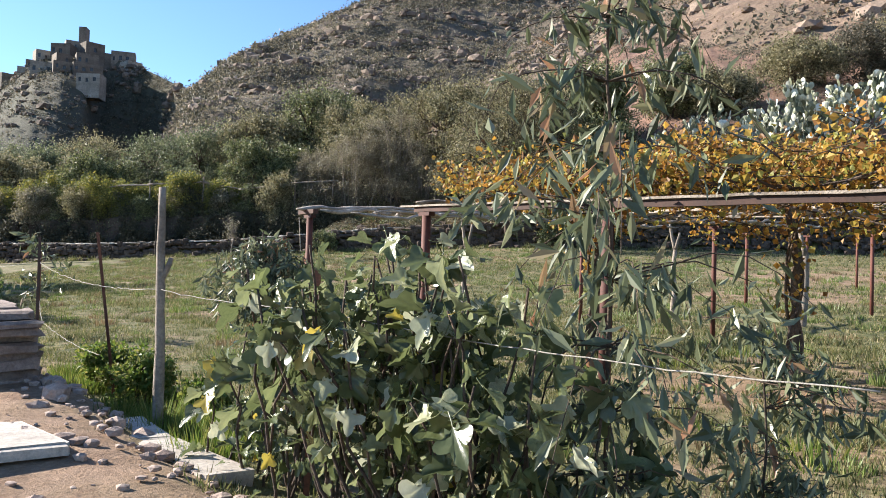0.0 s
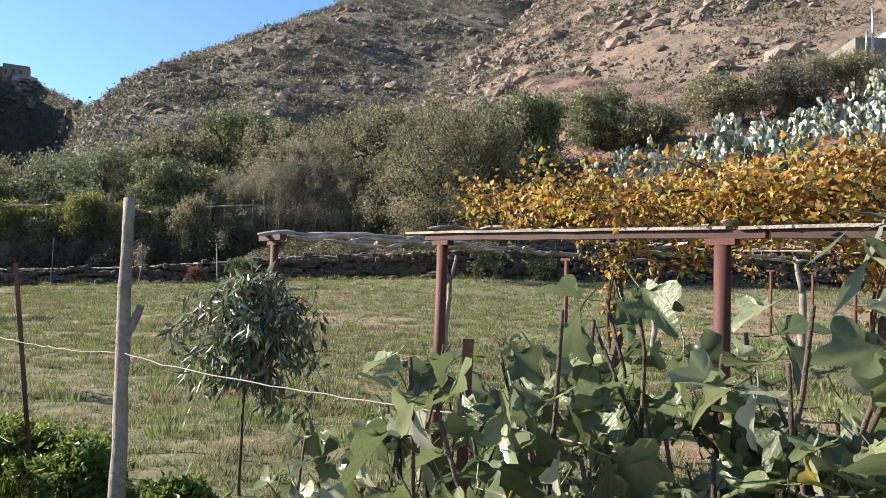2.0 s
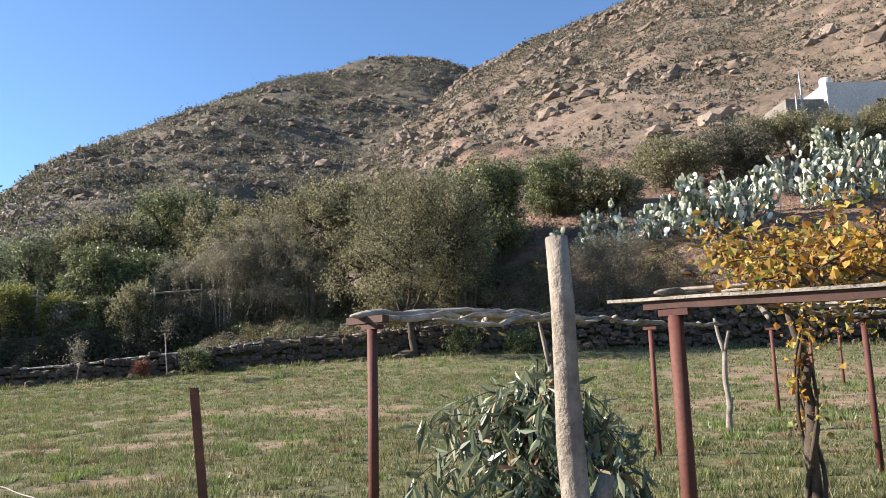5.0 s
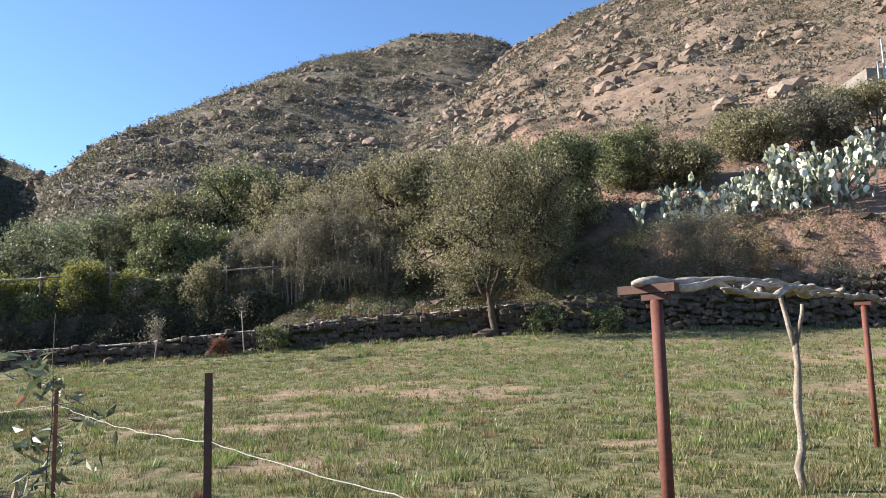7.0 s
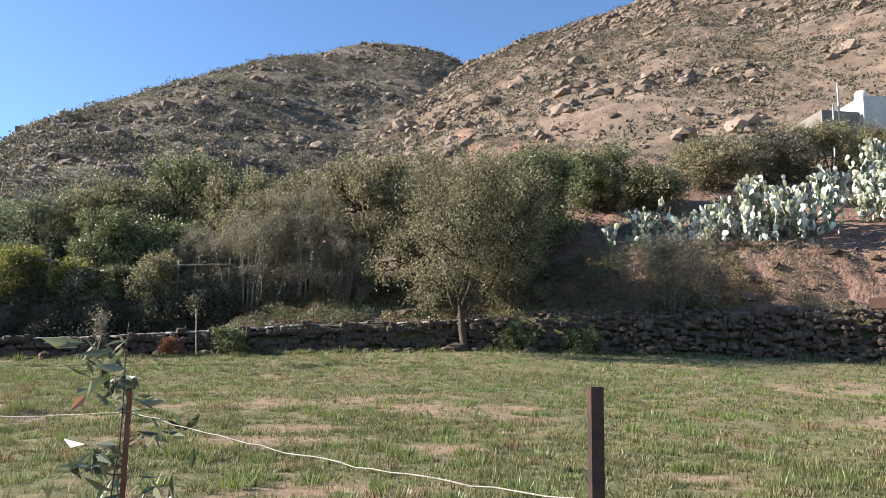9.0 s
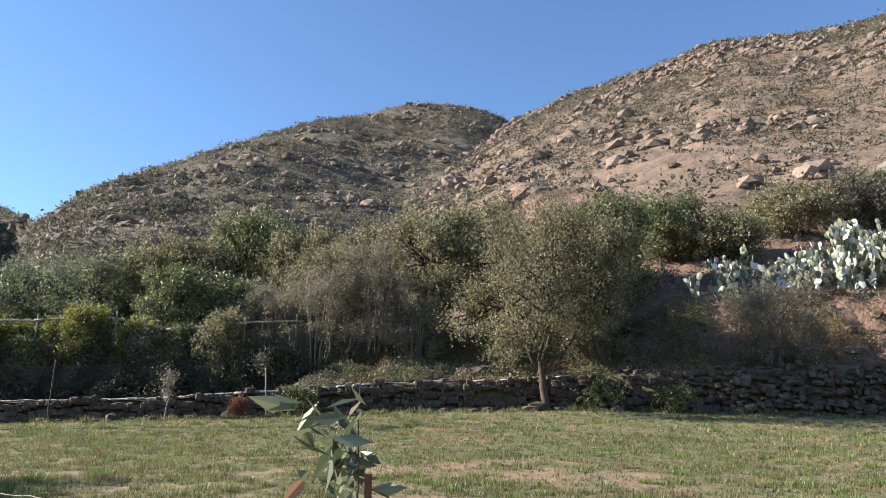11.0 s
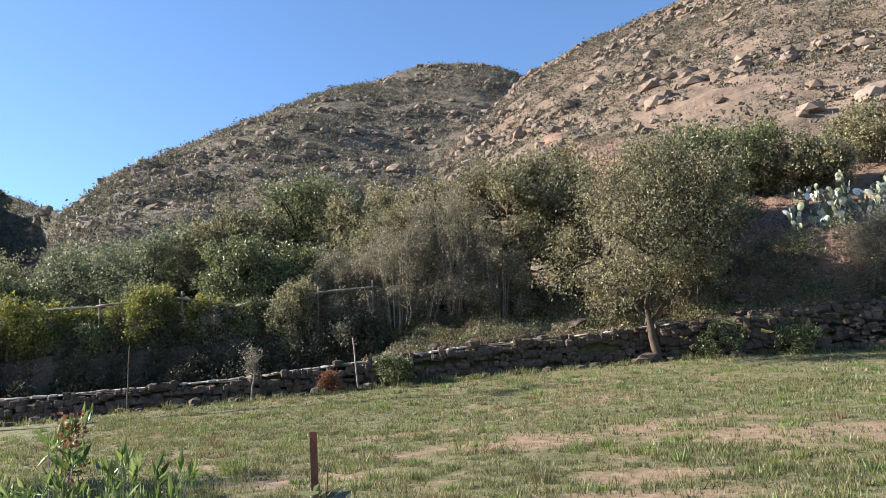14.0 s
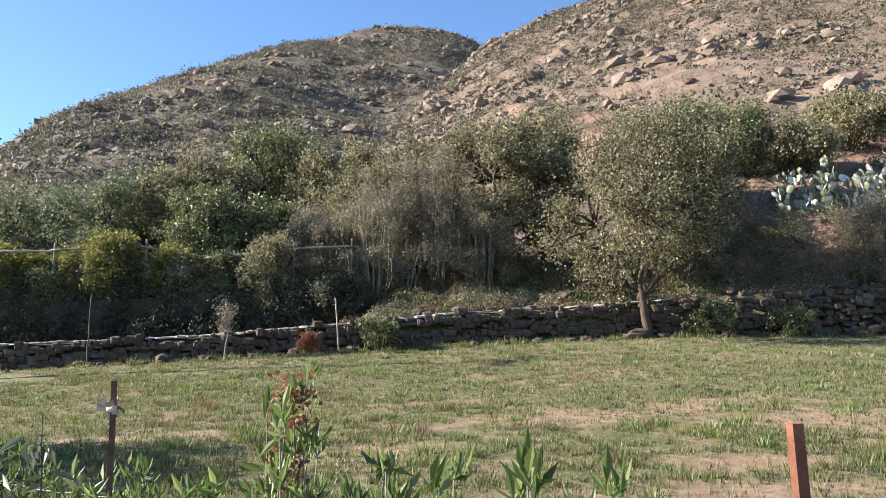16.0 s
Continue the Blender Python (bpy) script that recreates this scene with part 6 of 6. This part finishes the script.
def house(name, label, at, w, d, h, turn, mat, holes, side_holes=(), parapet=0.35, eave=0.0, roof_mat=None, group=""):
    root = thing(name, at, label, "house", group)
    root.rotation_euler = (0, 0, turn)
    t = 0.35
    sides = [((0, 0, 0), 0.0, w, holes), ((w, 0, 0), math.pi / 2, d, side_holes), ((w, d, 0), math.pi, w, ()), ((0, d, 0), -math.pi / 2, d, ())]
    for k, (p, a, L, hs) in enumerate(sides):
        inset = t + 0.004 if k % 2 else 0.0
        hs = [(q[0] - inset, q[1], q[2] - inset, q[3]) for q in hs]
        ob = part("wall", holed_wall(L - 2 * inset, h, t, hs).mesh("wall", mat), mat, root)
        ob.location = Vector(p) + Vector((math.cos(a) * inset, math.sin(a) * inset, 0))
        ob.rotation_euler = (0, 0, a)
        for q in hs:
            fr = Soup()
            x0, z0, x1, z1 = q
            b = 0.07
            for lo, hi in (((x0, 0.16, z0), (x0 + b, 0.24, z1)), ((x1 - b, 0.16, z0), (x1, 0.24, z1)), ((x0 + b, 0.16, z0), (x1 - b, 0.24, z0 + b)), ((x0 + b, 0.16, z1 - b), (x1 - b, 0.24, z1)),
                           (((x0 + x1) / 2 - 0.03, 0.165, z0 + b), ((x0 + x1) / 2 + 0.03, 0.235, z1 - b))):
                fr.box(lo, hi)
            win = part("window", fr.mesh("window", FRAME_PAINT), FRAME_PAINT, root)
            win.location, win.rotation_euler = ob.location, ob.rotation_euler
            gl = Soup()
            gl.box((x0 + b, 0.19, z0 + b), (x1 - b, 0.2, z1 - b))
            part("pane", gl.mesh("pane", DARK_PANE), DARK_PANE, win)
    r = Soup()
    if eave:
        r.box((-eave, -eave, h + 0.004), (w + eave, d + eave, h + 0.2))
        r.box((-eave * 0.4, -eave * 0.4, h + 0.2), (w + eave * 0.4, d + eave * 0.4, h + 0.5))
    else:
        r.box((t, t, h - parapet - 0.15), (w - t, d - t, h - parapet))
    part("roof", r.mesh("roof", roof_mat or mat), roof_mat or mat, root)
    return root


house("house", "white flat-roofed house with a dark window high on the slope", (42.5, 59.4, 21.5), 9.5, 8, 5.6, -0.05, LIME_WALL, [(4.5, 2.9, 6.2, 4.0)])
house("annex", "plain grey rendered annex beside the white house", (38.7, 59.7, 21.0), 3.6, 6, 4.6, -0.02, GREY_WALL, [])
house("house", "white house with dark-framed windows under a dark eave", (39.6, 41.5, 10.0), 9, 9, 8.6, -0.25, LIME_WALL, [(0.7, 3.6, 1.9, 6.6), (3.0, 3.6, 4.4, 6.6)], eave=0.6, roof_mat=ROOF_SHEET)
tank = thing("water_tank", (43.2, 60.6, 26.9), "white round water tank on the roof", "tank")
s = Soup()
s.tube([(0, 0, 0.2), (0, 0, 0.3), (0, 0, 0.9), (0, 0, 1.05), (0, 0, 1.1)], [0.5, 0.55, 0.55, 0.4, 0.2], 14)
part("drum", s.mesh("drum", LIME_WALL, True), LIME_WALL, tank)
s = Soup()
s.box((-0.5, -0.5, -0.1), (0.5, 0.5, 0.2))
part("stand", s.mesh("stand", GREY_WALL), GREY_WALL, tank)
for k, (x, h) in enumerate(((39.2, 5.4), (39.7, 7.4))):
    stick("slope_pole", "grey pole standing beside the house", "pole", (x, 58.9, 20.5), (x + 0.05, 58.9, 20.5 + h), 0.12, 0.08, STEEL_GREY, 60 + k, "poles beside the house")


# ---------- hill village ----------
def village_spot(az, el, r):
    a = radians(az)
    return 5.7 + r * math.sin(a), -6.4 + r * math.cos(a), 1.25 + r * math.tan(radians(el))


VILLAGE = "stone houses of the hill village"
village_rng = np.random.default_rng(17)
SPOTS = [(-34.5, 14.0, 2.2, 3, 8.0, 0), (-35.3, 13.8, 5.0, 4, 4.2, 1), (-34.0, 13.75, 5.5, 4, 4.0, 0), (-36.2, 13.45, 5.0, 4, 4.2, 0), (-36.9, 13.0, 4.5, 4, 4.0, 1), (-35.6, 13.0, 4.5, 4, 3.6, 0), (-34.7, 13.0, 5.0, 4, 3.8, 0),
         (-37.2, 12.1, 6.6, 5, 4.6, 1), (-36.0, 12.35, 5.0, 4, 3.8, 0), (-34.9, 12.5, 6.5, 4, 3.4, 0), (-34.6, 11.9, 5.4, 4, 3.6, 1), (-33.2, 13.3, 5.5, 4, 3.6, 0), (-32.5, 13.2, 6.0, 5, 4.6, 0), (-31.3, 12.9, 4.4, 4, 3.4, 1),
         (-38.2, 12.0, 4.0, 4, 3.0, 1), (-37.7, 12.6, 4.4, 4, 3.4, 0), (-38.9, 11.7, 3.6, 3, 2.6, 0)]
for k, (az, el, w, d, h, pale) in enumerate(SPOTS):
    mat = VILLAGE_PLASTER if pale else VILLAGE_WALL
    turn = 0.3 + village_rng.uniform(-0.5, 0.5)
    az, el = az + village_rng.uniform(-0.2, 0.2) * (k > 0), el + village_rng.uniform(-0.25, 0.1) * (k > 0)
    w, h = w * village_rng.uniform(0.7, 1.15), h * village_rng.uniform(0.8, 1.15)
    holes = []
    if w > 3:
        for q in range(int(w / 1.7)):
            if village_rng.uniform() < 0.8:
                x0, z0 = 0.5 + q * 1.6 + village_rng.uniform(-0.1, 0.1), h * village_rng.uniform(0.4, 0.5)
                if x0 + 0.85 < w - 0.45:
                    holes.append((x0, z0 + 2.2, x0 + village_rng.uniform(0.5, 0.85), z0 + 2.2 + min(1.2, h * 0.28)))
    for r in np.arange(150, 229, 1.0):
        if math.degrees(math.atan2(float(HILL_CASTLE.z(az, r)) - 1.25, r)) > el - 0.1:
            break
    x, y, z = village_spot(az, el, r)
    house("village_house", "flat-roofed stone house of the old hill village" if mat is VILLAGE_WALL else "flat-roofed plastered house of the old hill village",
          (x, y, z - 2.2), w, d, h + 2.2, 0.95 - turn, mat, holes, parapet=village_rng.uniform(0.2, 0.7), group=VILLAGE)
